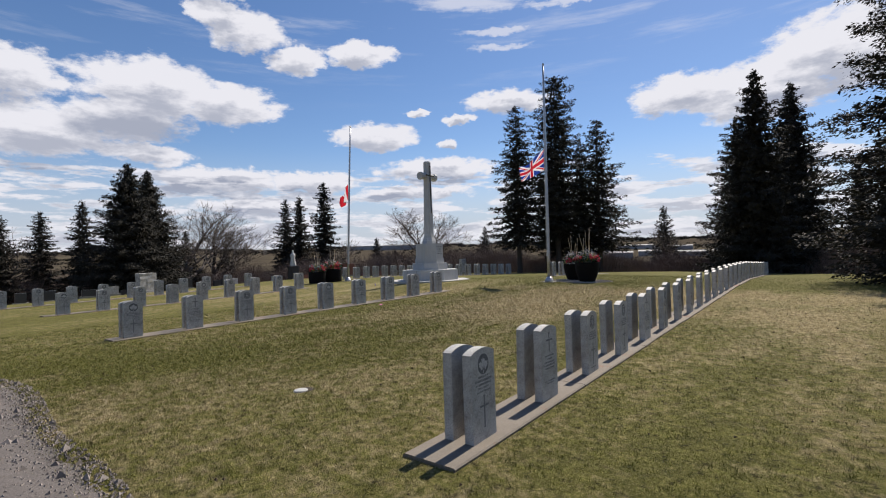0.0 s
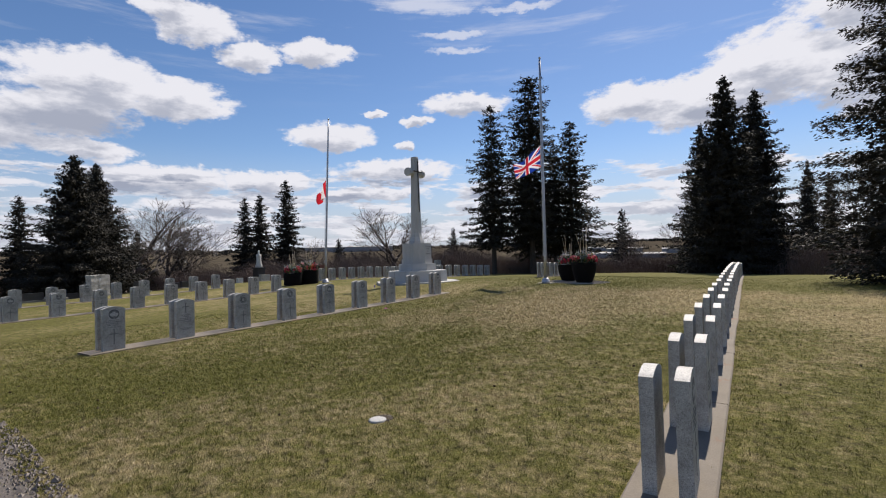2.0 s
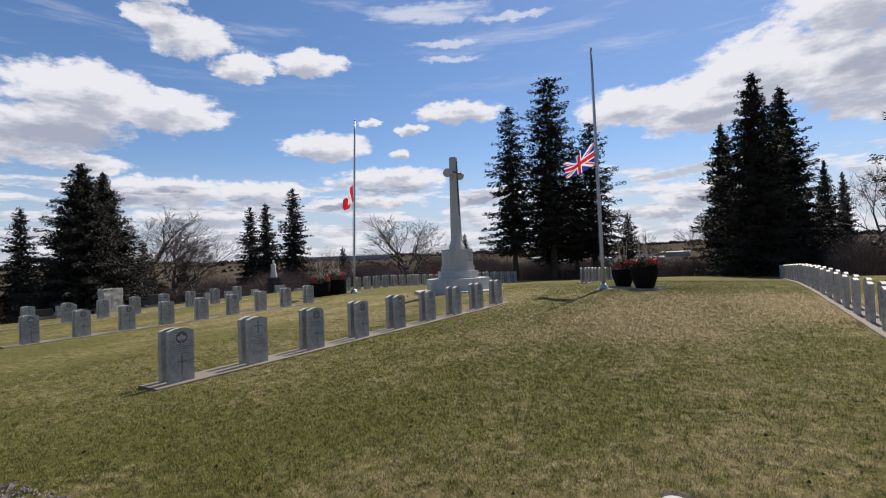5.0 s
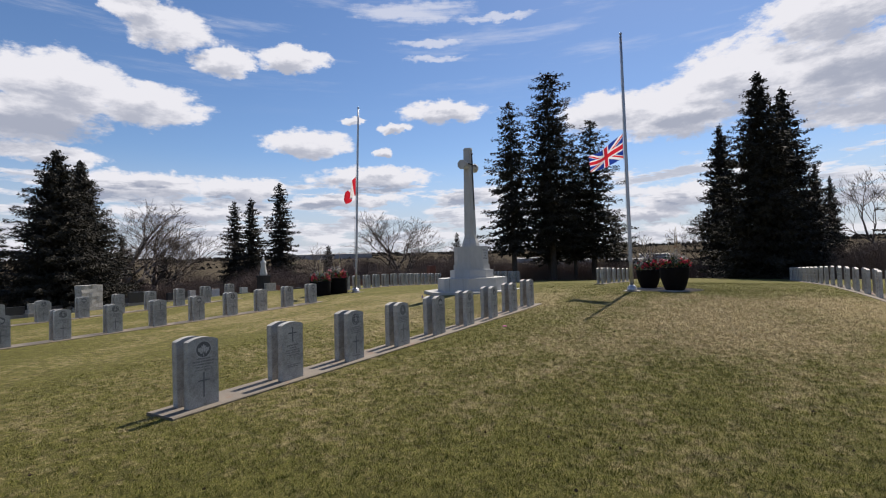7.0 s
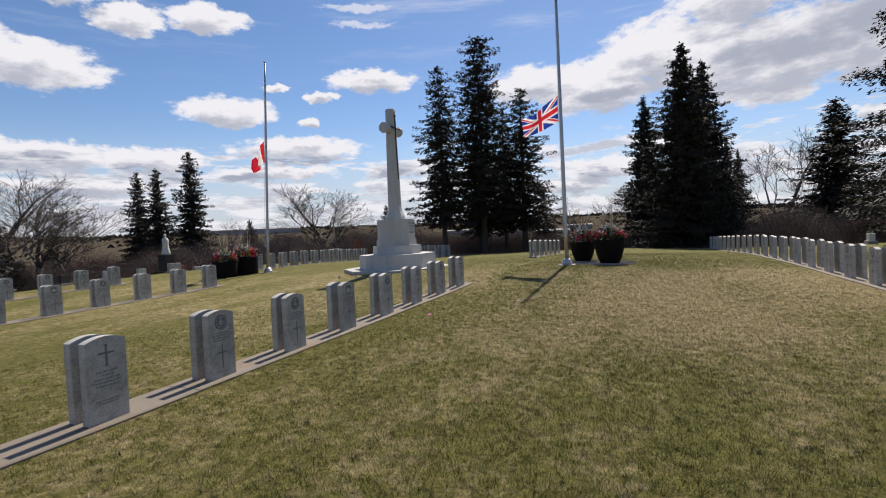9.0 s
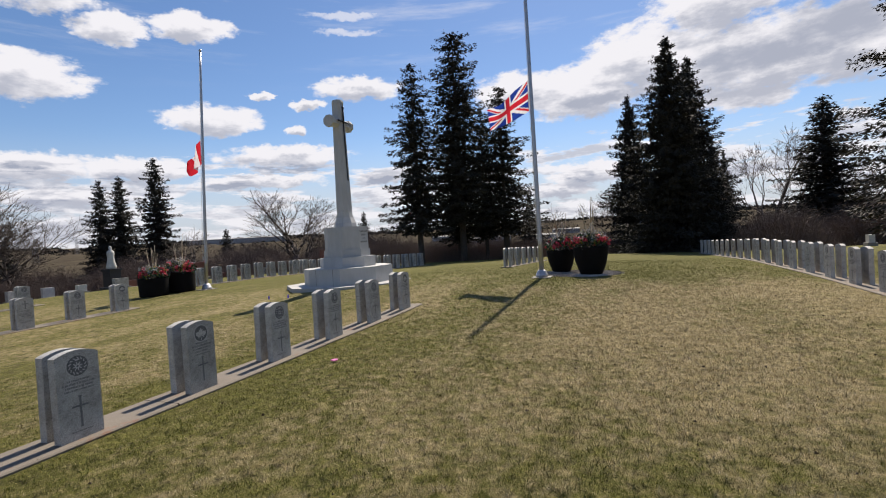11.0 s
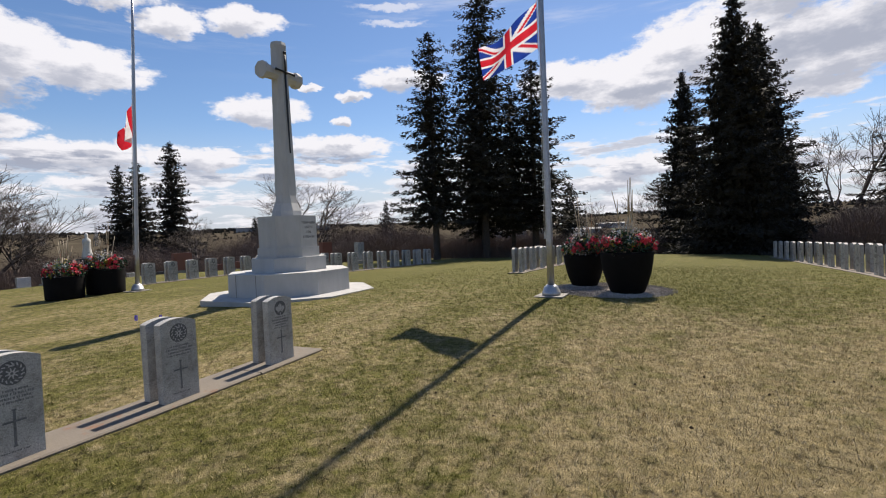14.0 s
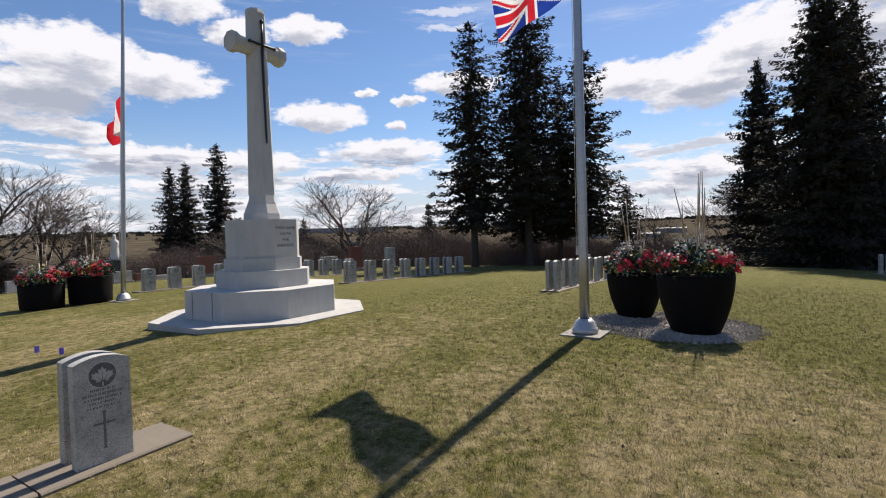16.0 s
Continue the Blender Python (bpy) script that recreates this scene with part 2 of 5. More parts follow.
def blade_material():
    m, t, b = material("grass_blades", 0.8)
    b.inputs["Specular IOR Level"].default_value = 0.2
    g = t.nodes.new("ShaderNodeNewGeometry")
    one = tramp(t, g.outputs["Random Per Island"], (0.0, (0.132, 0.102, 0.043)), (0.3, (0.322, 0.252, 0.128)), (0.7, (0.489, 0.394, 0.243)), (1.0, (0.573, 0.503, 0.366)))
    two = tramp(t, g.outputs["Random Per Island"], (0.0, (0.062, 0.078, 0.010)), (0.5, (0.122, 0.130, 0.020)), (0.85, (0.205, 0.188, 0.046)), (1.0, (0.34, 0.285, 0.115)))
    c = tmix(t, lawn_patches(t), two, one)
    spot = tramp(t, tnoise(t, 11, 5, 0.72), (0.33, (0.48, 0.47, 0.44)), (0.45, (0.97, 0.97, 0.96)), (0.72, (1.28, 1.27, 1.24)))
    t.links.new(tmix(t, 1.0, c, spot, "MULTIPLY"), b.inputs["Base Color"])
    return m


def land_material():
    m, t, b = material("brush_land", 0.95)
    b.inputs["Specular IOR Level"].default_value = 0.0
    c = tramp(t, tnoise(t, 0.02, 6, 0.65), (0.36, (0.045, 0.037, 0.029)), (0.54, (0.080, 0.068, 0.049)), (0.70, (0.15, 0.132, 0.088)))
    c = tmix(t, 0.45, c, tramp(t, tnoise(t, 0.35, 6, 0.7), (0.35, (0.038, 0.030, 0.025)), (0.7, (0.13, 0.110, 0.078))))
    t.links.new(c, b.inputs["Base Color"])
    return m


def granite_material():
    m, t, b = material("granite", 0.6)
    v = t.nodes.new("ShaderNodeTexVoronoi")
    v.inputs["Scale"].default_value = 210
    c = t.nodes.new("ShaderNodeTexCoord")
    t.links.new(c.outputs["Object"], v.inputs["Vector"])
    speck = tramp(t, v.outputs["Color"], (0.10, (0.20, 0.195, 0.185)), (0.35, (0.375, 0.362, 0.340)), (0.75, (0.455, 0.440, 0.412)), (0.95, (0.62, 0.60, 0.56)))
    stain = tramp(t, tnoise(t, 5, 6, 0.65), (0.30, (0.50, 0.485, 0.46)), (0.44, (0.84, 0.83, 0.815)), (0.56, (1.0, 1.0, 0.99)), (0.72, (1.15, 1.15, 1.14)))
    t.links.new(object_tint(t, tmix(t, 1.0, speck, stain, "MULTIPLY"), 0.11), b.inputs["Base Color"])
    tbump(t, b, tnoise(t, 160, 3), 0.35, 0.003)
    return m


def concrete_material(name, base, rust=0.0):
    m, t, b = material(name, 0.85)
    c = tramp(t, tnoise(t, 2.4, 6, 0.65), (0.3, tuple(v * 0.72 for v in base)), (0.7, tuple(v * 1.12 for v in base)))
    c = tmix(t, 0.4, c, tramp(t, tnoise(t, 70, 4, 0.7), (0.3, tuple(v * 0.6 for v in base)), (0.7, tuple(min(1, v * 1.3) for v in base))))
    if rust:
        c = tmix(t, tramp(t, tnoise(t, 1.7, 5, 0.7), (0.58, (0, 0, 0)), (0.70, (rust, rust, rust))), c, (0.22, 0.075, 0.025))
    t.links.new(c, b.inputs["Base Color"])
    tbump(t, b, tnoise(t, 90, 5), 0.5, 0.006)
    return m


def stone_material():
    m, t, b = material("pale_limestone", 0.8)
    c = tramp(t, tnoise(t, 1.3, 6, 0.6), (0.32, (0.40, 0.395, 0.375)), (0.7, (0.50, 0.495, 0.475)))
    c = tmix(t, 0.35, c, tramp(t, tnoise(t, 6, 6, 0.7, stretch=(1, 1, 0.25)), (0.35, (0.33, 0.325, 0.31)), (0.62, (0.52, 0.515, 0.50))))
    c = tmix(t, 0.25, c, tramp(t, tnoise(t, 130, 3), (0.3, (0.34, 0.335, 0.32)), (0.7, (0.56, 0.555, 0.54))))
    t.links.new(c, b.inputs["Base Color"])
    tbump(t, b, tnoise(t, 110, 4), 0.3, 0.003)
    return m


def foliage_material(name, dark, light, rough=0.75):
    m, t, b = material(name, rough)
    g = t.nodes.new("ShaderNodeNewGeometry")
    c = tramp(t, g.outputs["Random Per Island"], (0.0, dark), (1.0, light))
    c = tmix(t, 0.5, c, tramp(t, tnoise(t, 0.8, 3), (0.3, dark), (0.7, light)))
    t.links.new(object_tint(t, c, 0.15), b.inputs["Base Color"])
    b.inputs["Specular IOR Level"].default_value = 0.25
    return m


def cloth_material(name, base, other):
    m, t, b = material(name, 0.8)
    c = tramp(t, tnoise(t, 6, 3), (0.35, base), (0.68, other))
    t.links.new(c, b.inputs["Base Color"])
    tr = t.nodes.new("ShaderNodeBsdfTranslucent")
    t.links.new(c, tr.inputs["Color"])
    mx = t.nodes.new("ShaderNodeMixShader")
    mx.inputs[0].default_value = 0.55
    t.links.new(b.outputs[0], mx.inputs[1])
    t.links.new(tr.outputs[0], mx.inputs[2])
    t.links.new(mx.outputs[0], t.nodes["Material Output"].inputs["Surface"])
    return m


M_LAWN, M_BLADE, M_LAND = grass_material(), blade_material(), land_material()
M_GRANITE, M_STONE = granite_material(), stone_material()
# dark tone paints the shade inside incised crosses and letters, which are modelled slightly raised
M_CUT_SHADE = plain("cut_shade_tone", (0.12, 0.118, 0.118), (0.19, 0.187, 0.186), 30, 0.9)
M_EMBLEM = plain("emblem_ground", (0.09, 0.088, 0.088), (0.16, 0.157, 0.156), 40, 0.9, bump=0.002)
M_LEAF_CUT = plain("emblem_leaf", (0.38, 0.37, 0.35), (0.52, 0.50, 0.47), 40, 0.8)
M_BEAM = concrete_material("weathered_concrete", (0.180, 0.152, 0.118), 0.8)
M_PAVE = concrete_material("pale_paving", (0.44, 0.43, 0.41))
M_PAD = concrete_material("pad_concrete", (0.25, 0.235, 0.21))
M_JOINT = plain("joint_dirt", (0.10, 0.09, 0.075), (0.16, 0.15, 0.13), 20, 0.95)
M_BRONZE = plain("dark_bronze", (0.018, 0.020, 0.024), (0.04, 0.042, 0.046), 12, 0.45, 0.6)
M_STEEL = plain("brushed_aluminium", (0.36, 0.36, 0.37), (0.46, 0.46, 0.47), 5, 0.42, 0.85)
M_GALV = plain("cast_aluminium", (0.42, 0.42, 0.43), (0.55, 0.55, 0.56), 14, 0.5, 0.7)
M_ROPE = plain("halyard", (0.45, 0.45, 0.44), (0.6, 0.6, 0.58), 40, 0.9)
M_POT = plain("black_planter", (0.005, 0.0045, 0.0045), (0.009, 0.008, 0.008), 5, 0.85)
M_POT.node_tree.nodes["Principled BSDF"].inputs["Specular IOR Level"].default_value = 0.12
M_SOIL = plain("potting_soil", (0.03, 0.022, 0.016), (0.06, 0.045, 0.032), 30, 0.95, bump=0.01)
M_BARK = plain("spruce_bark", (0.040, 0.032, 0.026), (0.085, 0.068, 0.055), 6, 0.95, bump=0.02)
M_TWIG = plain("bare_bark", (0.060, 0.048, 0.041), (0.135, 0.111, 0.095), 4, 0.95, bump=0.01)
M_BRUSH = plain("brush_twigs", (0.080, 0.055, 0.045), (0.18, 0.130, 0.105), 0.6, 0.95)
M_CANE = plain("pale_cane", (0.30, 0.245, 0.17), (0.46, 0.39, 0.29), 20, 0.85)
M_NEEDLE = foliage_material("spruce_needles", (0.020, 0.018, 0.013), (0.040, 0.036, 0.025))
M_NEEDLE_BLUE = foliage_material("blue_spruce_needles", (0.020, 0.0185, 0.014), (0.050, 0.046, 0.034))
M_GRAVEL = foliage_material("gravel_stones", (0.15, 0.132, 0.118), (0.50, 0.455, 0.41), 0.85)
M_LANE_GRAVEL = foliage_material("lane_gravel", (0.11, 0.092, 0.080), (0.32, 0.28, 0.245), 0.9)
M_GRAVEL_BED = plain("gravel_bed_ground", (0.14, 0.120, 0.100), (0.28, 0.25, 0.215), 30, 0.95, bump=0.02)
M_ASPHALT = plain("worn_asphalt", (0.075, 0.064, 0.056), (0.145, 0.126, 0.112), 3, 0.95, bump=0.012)
M_RED = foliage_material("red_petals", (0.46, 0.020, 0.040), (0.80, 0.09, 0.14), 0.6)
M_YELLOW = foliage_material("yellow_green_sprigs", (0.20, 0.19, 0.02), (0.44, 0.36, 0.05), 0.7)
M_GREEN = foliage_material("planter_greens", (0.012, 0.045, 0.024), (0.040, 0.10, 0.052), 0.6)
M_SILVER = foliage_material("silver_sprig", (0.36, 0.37, 0.36), (0.66, 0.67, 0.65), 0.7)
M_PINK = plain("pink_petals", (0.65, 0.10, 0.36), (0.85, 0.25, 0.52), 40, 0.6)
M_PURPLE = plain("purple_plastic", (0.13, 0.08, 0.62), (0.22, 0.14, 0.80), 40, 0.5)
M_FLAG_RED = cloth_material("flag_red", (0.52, 0.015, 0.030), (0.64, 0.03, 0.045))
M_FLAG_WHITE = cloth_material("flag_white", (0.72, 0.72, 0.74), (0.82, 0.82, 0.83))
M_FLAG_BLUE = cloth_material("flag_blue", (0.012, 0.040, 0.26), (0.018, 0.055, 0.33))
M_DARK_GRANITE = plain("black_granite", (0.022, 0.022, 0.025), (0.05, 0.05, 0.055), 30, 0.3)
M_RED_GRANITE = plain("red_granite", (0.13, 0.045, 0.035), (0.22, 0.085, 0.065), 40, 0.4)
M_MARBLE = plain("weathered_marble", (0.42, 0.41, 0.38), (0.62, 0.61, 0.58), 7, 0.7)
M_TIN = plain("far_cladding", (0.20, 0.205, 0.215), (0.30, 0.305, 0.315), 0.2, 0.7)
M_STEELWORK = plain("pylon_steel", (0.20, 0.21, 0.23), (0.30, 0.31, 0.33), 0.5, 0.6, 0.4)
M_DROP = plain("cone_litter", (0.022, 0.014, 0.009), (0.06, 0.038, 0.022), 50, 0.95)


# ---- mesh helpers ----
def link_mesh(name, verts, faces, mats, index=None, smooth=False):
    me = bpy.data.meshes.new(name)
    me.from_pydata(verts, [], faces)
    for m in mats:
        me.materials.append(m)
    if index is not None:
        me.polygons.foreach_set("material_index", np.asarray(index, dtype=np.int32))
    if smooth:
        me.polygons.foreach_set("use_smooth", np.ones(len(me.polygons), dtype=bool))
    me.update()
    return me


def thing(name, x, y, z, turn=0.0, **tags):
    ob = new(name)
    ob.empty_display_size = 0.1
    ob.matrix_basis = pose(x, y, z, 0, 0, turn)
    return tagged(ob, **tags)


def part(name, bm, mat, parent, label=""):
    me = bpy.data.meshes.new(name)
    bm.to_mesh(me)
    bm.free()
    for m in (mat if isinstance(mat, (list, tuple)) else [mat]):
        me.materials.append(m)
    ob = new(name, me)
    ob.parent = parent
    return tagged(ob, label=label)


def part_mesh(name, me, parent, label=""):
    ob = new(name, me)
    ob.parent = parent
    return tagged(ob, label=label)


def prism(bm, outline, z0, z1, grow=1.0):
    """An upright prism over an outline of (x, y); its top outline is scaled by grow."""
    lo = [bm.verts.new((x, y, z0)) for x, y in outline]
    hi = [bm.verts.new((x * grow, y * grow, z1)) for x, y in outline]
    n = len(outline)
    bm.faces.new(lo[::-1])
    bm.faces.new(hi)
    for i in range(n):
        bm.faces.new((lo[i], lo[(i + 1) % n], hi[(i + 1) % n], hi[i]))


def box(bm, x0, x1, y0, y1, z0, z1):
    prism(bm, [(x0, y0), (x1, y0), (x1, y1), (x0, y1)], z0, z1)


def soften(bm, width, segments=2):
    bmesh.ops.bevel(bm, geom=[e for e in bm.edges if len(e.link_faces) == 2 and e.calc_face_angle(0) > 0.5], offset=width, segments=segments, affect="EDGES", profile=0.5)


def lathe(bm, rows, n=32, cap=True):
    rings = [[bm.verts.new((r * math.cos(2 * math.pi * k / n), r * math.sin(2 * math.pi * k / n), z)) for k in range(n)] for r, z in rows]
    for a, b in zip(rings, rings[1:]):
        for k in range(n):
            f = bm.faces.new((a[k], a[(k + 1) % n], b[(k + 1) % n], b[k]))
            f.smooth = True
    if cap:
        bm.faces.new(rings[0][::-1])
        bm.faces.new(rings[-1])


def tube(bm, p, q, r0, r1, n=6):
    p, q = Vector(p), Vector(q)
    rot = (q - p).to_track_quat("Z", "Y").to_matrix()
    ring = lambda c, r: [bm.verts.new(c + rot @ Vector((r * math.cos(2 * math.pi * k / n), r * math.sin(2 * math.pi * k / n), 0))) for k in range(n)]
    a, b = ring(p, r0), ring(q, r1)
    for k in range(n):
        bm.faces.new((a[k], a[(k + 1) % n], b[(k + 1) % n], b[k])).smooth = True
    bm.faces.new(a[::-1])
    bm.faces.new(b)


def octagon(a, stretch=1.0, broad=math.tan(math.pi / 8)):
    c = a * broad
    return [(a, -c), (a, c), (c, a * stretch), (-c, a * stretch), (-a, c), (-a, -c), (-c, -a * stretch), (c, -a * stretch)]


# ---- the lie of the land ----
def height(x, y):
    """Lawn: rises gently to a crest, then falls to a wooded slope, a valley and far plains."""
    x, y = np.asarray(x, float), np.asarray(y, float)
    z = -0.335 + 0.0165 * np.clip(y, -6, 22)
    z = z - 0.0075 * np.clip(y - 5, 0, 20) * np.clip((x + 10) / 8, 0, 1)
    z = z - 0.016 * np.clip(-x - 12, 0, 10) * np.sqrt(np.clip((20 - y) / 10, 0.12, 1))
    z = z + 0.10 * np.exp(-((x + 13) ** 2 / 46 + (y - 20.8) ** 2 / 18))
    z = z + 0.055 * np.exp(-((x + 15.9) ** 2 + (y - 19.6) ** 2) / 5)
    z = z - 0.075 * np.exp(-((x + 8.8) ** 2 + (y - 22.4) ** 2) / 10)
    z = z - 0.030 * np.clip(y - 27, 0, 19) - 0.010 * np.clip(-x - 23, 0, 10)
    out = np.maximum(np.clip(y - 46, 0, None), np.clip(-x - 33, 0, None))
    z = z - 0.085 * np.clip(out, 0, 60) - 0.03 * np.clip(out - 60, 0, 100)
    r = np.hypot(x, y)
    far = np.clip((r - 260) / 2400, 0, 1)
    z = z + far * far * (3 - 2 * far) * 62 * (y > -1e9)
    und = 0.05 * np.sin(x * 0.31 + 1.3) * np.sin(y * 0.23) * np.clip((r - 30) / 40, 0, 1)
    return z + und + np.clip((r - 300) / 900, 0, 1) * 5 * np.sin(x * 0.0043 + 2) * np.cos(y * 0.0037)


def hz(x, y):
    return float(height(x, y))


def axis(lo_fine, hi_fine, step, reach):
    mid = list(np.arange(lo_fine, hi_fine + 1e-6, step))
    up, down, d = [], [], step
    a, b = mid[-1], mid[0]
    while a < reach:
        d *= 1.18
        a += d
        up.append(a)
    d = step
    while b > -reach:
        d *= 1.18
        b -= d
        down.append(b)
    return np.array(down[::-1] + mid + up)


def build_ground():
    xs, ys = axis(-44, 14, 0.75, 4200), axis(-6, 46, 0.75, 4200)
    gx, gy = np.meshgrid(xs, ys)
    gz = height(gx, gy)
    verts = np.stack([gx, gy, gz], -1).reshape(-1, 3)
    w = len(xs)
    faces, index = [], []
    for j in range(len(ys) - 1):
        for i in range(w - 1):
            k = j * w + i
            faces.append((k, k + 1, k + w + 1, k + w))
            cx, cy = (xs[i] + xs[i + 1]) / 2, (ys[j] + ys[j + 1]) / 2
            index.append(0 if (-40 < cx < 60 and -30 < cy < 52) else 1)
    ob = new("ground", link_mesh("ground", verts.tolist(), faces, [M_LAWN, M_LAND], index, True))
    tagged(ob, "mown spring lawn, green mixed with dry straw, falling to brush", "ground", kind="structure")


def road_edge(x):
    return 1.75 + 0.12 * np.sin(x * 1.3) - 0.55 * np.clip((np.asarray(x) + 6.5) / 3.5, 0, 1) ** 1.5 - 1.3 * np.clip((np.asarray(x) + 3.5) / 5, 0, 1)


def build_road():
    xs = np.arange(-46, 16, 0.35)
    verts, faces = [], []
    for x in xs:
        edge = float(road_edge(x)) + 0.05 * math.sin(x * 7.7)
        for y in (-4.6, -2, edge - 0.5, edge - 0.12, edge):
            verts.append((x, y, hz(x, y) + (0.012 if y < edge - 0.01 else -0.01)))
    for i in range(len(xs) - 1):
        for j in range(4):
            a = i * 5 + j
            faces.append((a, a + 5, a + 6, a + 1))
    tagged(new("road", link_mesh("road", verts, faces, [M_ASPHALT], smooth=True)), "worn grey asphalt lane with a crumbling edge", "road", kind="structure")
    rng = np.random.default_rng(5)
    n = 5200
    x = rng.uniform(-13, -2.2, n)
    y = road_edge(x) - np.abs(rng.normal(0, 0.35, n)) + 0.12
    stones("gravel", x, y, rng.uniform(0.006, 0.022, n) * (1 + (rng.random(n) < 0.02) * 1.6), rng, 0.010, "loose gravel along the crumbling lane edge").data.materials[0] = M_LANE_GRAVEL


def stones(name, x, y, size, rng, lift, label):
    """Many small stones in one sheet of real geometry."""
    n = len(x)
    base = np.array([(1, 0, 0), (-0.5, 0.87, 0), (-0.5, -0.87, 0), (0.15, 0.1, 0.9), (0.2, 0.2, -0.5)])
    tri = np.array([(0, 1, 3), (1, 2, 3), (2, 0, 3), (1, 0, 4), (2, 1, 4), (0, 2, 4)])
    turn = rng.uniform(0, 6.28, n)
    c, s = np.cos(turn), np.sin(turn)
    v = base[None] * size[:, None, None] * rng.uniform(0.6, 1.3, (n, 5, 1))
    vx = v[..., 0] * c[:, None] - v[..., 1] * s[:, None] + x[:, None]
    vy = v[..., 0] * s[:, None] + v[..., 1] * c[:, None] + y[:, None]
    vz = v[..., 2] + (height(x, y) + lift)[:, None]
    verts = np.stack([vx, vy, vz], -1).reshape(-1, 3)
    faces = (tri[None] + 5 * np.arange(n)[:, None, None]).reshape(-1, 3)
    ob = new(name, link_mesh(name, verts.tolist(), faces.tolist(), [M_GRAVEL]))
    return tagged(ob, label, "gravel", kind="stuff")


def triangles(name, verts, mat):
    """One mesh of loose triangles from an (n, 3, 3) array."""
    n = len(verts)
    me = bpy.data.meshes.new(name)
    me.vertices.add(3 * n)
    me.vertices.foreach_set("co", verts.reshape(-1).astype(np.float32))
    me.loops.add(3 * n)
    me.loops.foreach_set("vertex_index", np.arange(3 * n, dtype=np.int32))
    me.polygons.add(n)
    me.polygons.foreach_set("loop_start", np.arange(0, 3 * n, 3, dtype=np.int32))
    me.update(calc_edges=True)
    me.materials.append(mat)
    return me


BEAMS = []  # x0, x1, y0, y1, slant of the concrete strips, kept clear of grass


def build_grass():
    rng = np.random.default_rng(11)
    n = 900000
    # denser along the way walked, thinning out towards the crest; half of the blades stand in tufts
    u = rng.random(n)
    x = np.where(u < 0.55, rng.normal(-7.6, 2.8, n), rng.uniform(-16, 5, n))
    y = 1.2 + 31 * rng.beta(1.05, 2.1, n)
    group = rng.integers(0, n, n) // 14 * 14
    tuft = rng.random(n) < 0.5
    x = np.where(tuft, x[group] + rng.normal(0, 0.022, n), x)
    y = np.where(tuft, y[group] + rng.normal(0, 0.022, n), y)
    keep = (y > road_edge(x) - 0.12 + rng.normal(0, 0.08, n)) & (x > -17) & (x < 5) & (y < 34)
    for x0, x1, y0, y1, slant in BEAMS:
        ragged = rng.normal(-0.040, 0.034, n)
        along = x + slant * (y - y0)
        keep &= ~((along > x0 - ragged) & (along < x1 + ragged) & (y > y0 - ragged) & (y < y1 + ragged))
    x, y = x[keep], y[keep]
    n = len(x)
    h = rng.uniform(0.012, 0.032, n) * (0.75 + 0.5 * rng.random(n)) * np.where(tuft[keep], 1.25, 0.9)
    a = rng.uniform(0, 6.28, n)
    w = rng.uniform(0.0014, 0.0034, n)
    lean = rng.normal(0, 0.019, (n, 2))
    z = height(x, y)
    v = np.zeros((n, 3, 3))
    v[:, 0] = np.stack([x - w * np.cos(a), y - w * np.sin(a), z - 0.004], -1)
    v[:, 1] = np.stack([x + w * np.cos(a), y + w * np.sin(a), z - 0.004], -1)
    v[:, 2] = np.stack([x + lean[:, 0], y + lean[:, 1], z + h], -1)
    tagged(new("grass", triangles("grass", v, M_BLADE)), "short mown grass blades, green and straw", "grass", kind="stuff")
    # dark cone scales and litter lying on the lawn
    n = 420
    x, y = rng.uniform(-12, 3, n), rng.uniform(2, 24, n)
    s = rng.uniform(0.008, 0.022, n)
    ob = stones("litter", x, y, s, rng, 0.022, "dark fallen cone bits scattered on the lawn")
    ob.data.materials[0] = M_DROP


build_ground()
build_road()


# ---- headstones ----
STONE_W, STONE_T, STONE_H, PITCH = 0.38, 0.092, 0.81, 1.36


def slab_mesh():
    """Upright slab, its broad face towards +x, with a low curved top."""
    bm = bmesh.new()
    n, rise = 10, 0.045
    ring = [(-STONE_W / 2, -0.06), (STONE_W / 2, -0.06)]
    ring += [(STONE_W / 2 - STONE_W * k / n, STONE_H - rise * (1 - 2 * k / n) ** 2) for k in range(n + 1)]
    a = [bm.verts.new((STONE_T / 2, y, z)) for y, z in ring]
    b = [bm.verts.new((-STONE_T / 2, y, z)) for y, z in ring]
    bm.faces.new(a)
    bm.faces.new(b[::-1])
    for i in range(len(ring)):
        j = (i + 1) % len(ring)
        bm.faces.new((a[j], a[i], b[i], b[j]))
    soften(bm, 0.004, 1)
    me = bpy.data.meshes.new("slab")
    bm.to_mesh(me)
    bm.free()
    me.materials.append(M_GRANITE)
    return me


def face_mesh(name, mat, draw):
    bm = bmesh.new()
    draw(bm)
    me = bpy.data.meshes.new(name)
    bm.to_mesh(me)
    bm.free()
    me.materials.append(mat)
    return me


FRONT = STONE_T / 2


def plate(bm, y0, y1, z0, z1, proud=0.0012):
    """A thin raised bar on the front face; dark colour stands in for a shaded cut."""
    box(bm, FRONT - 0.004, FRONT + proud, y0, y1, z0, z1)


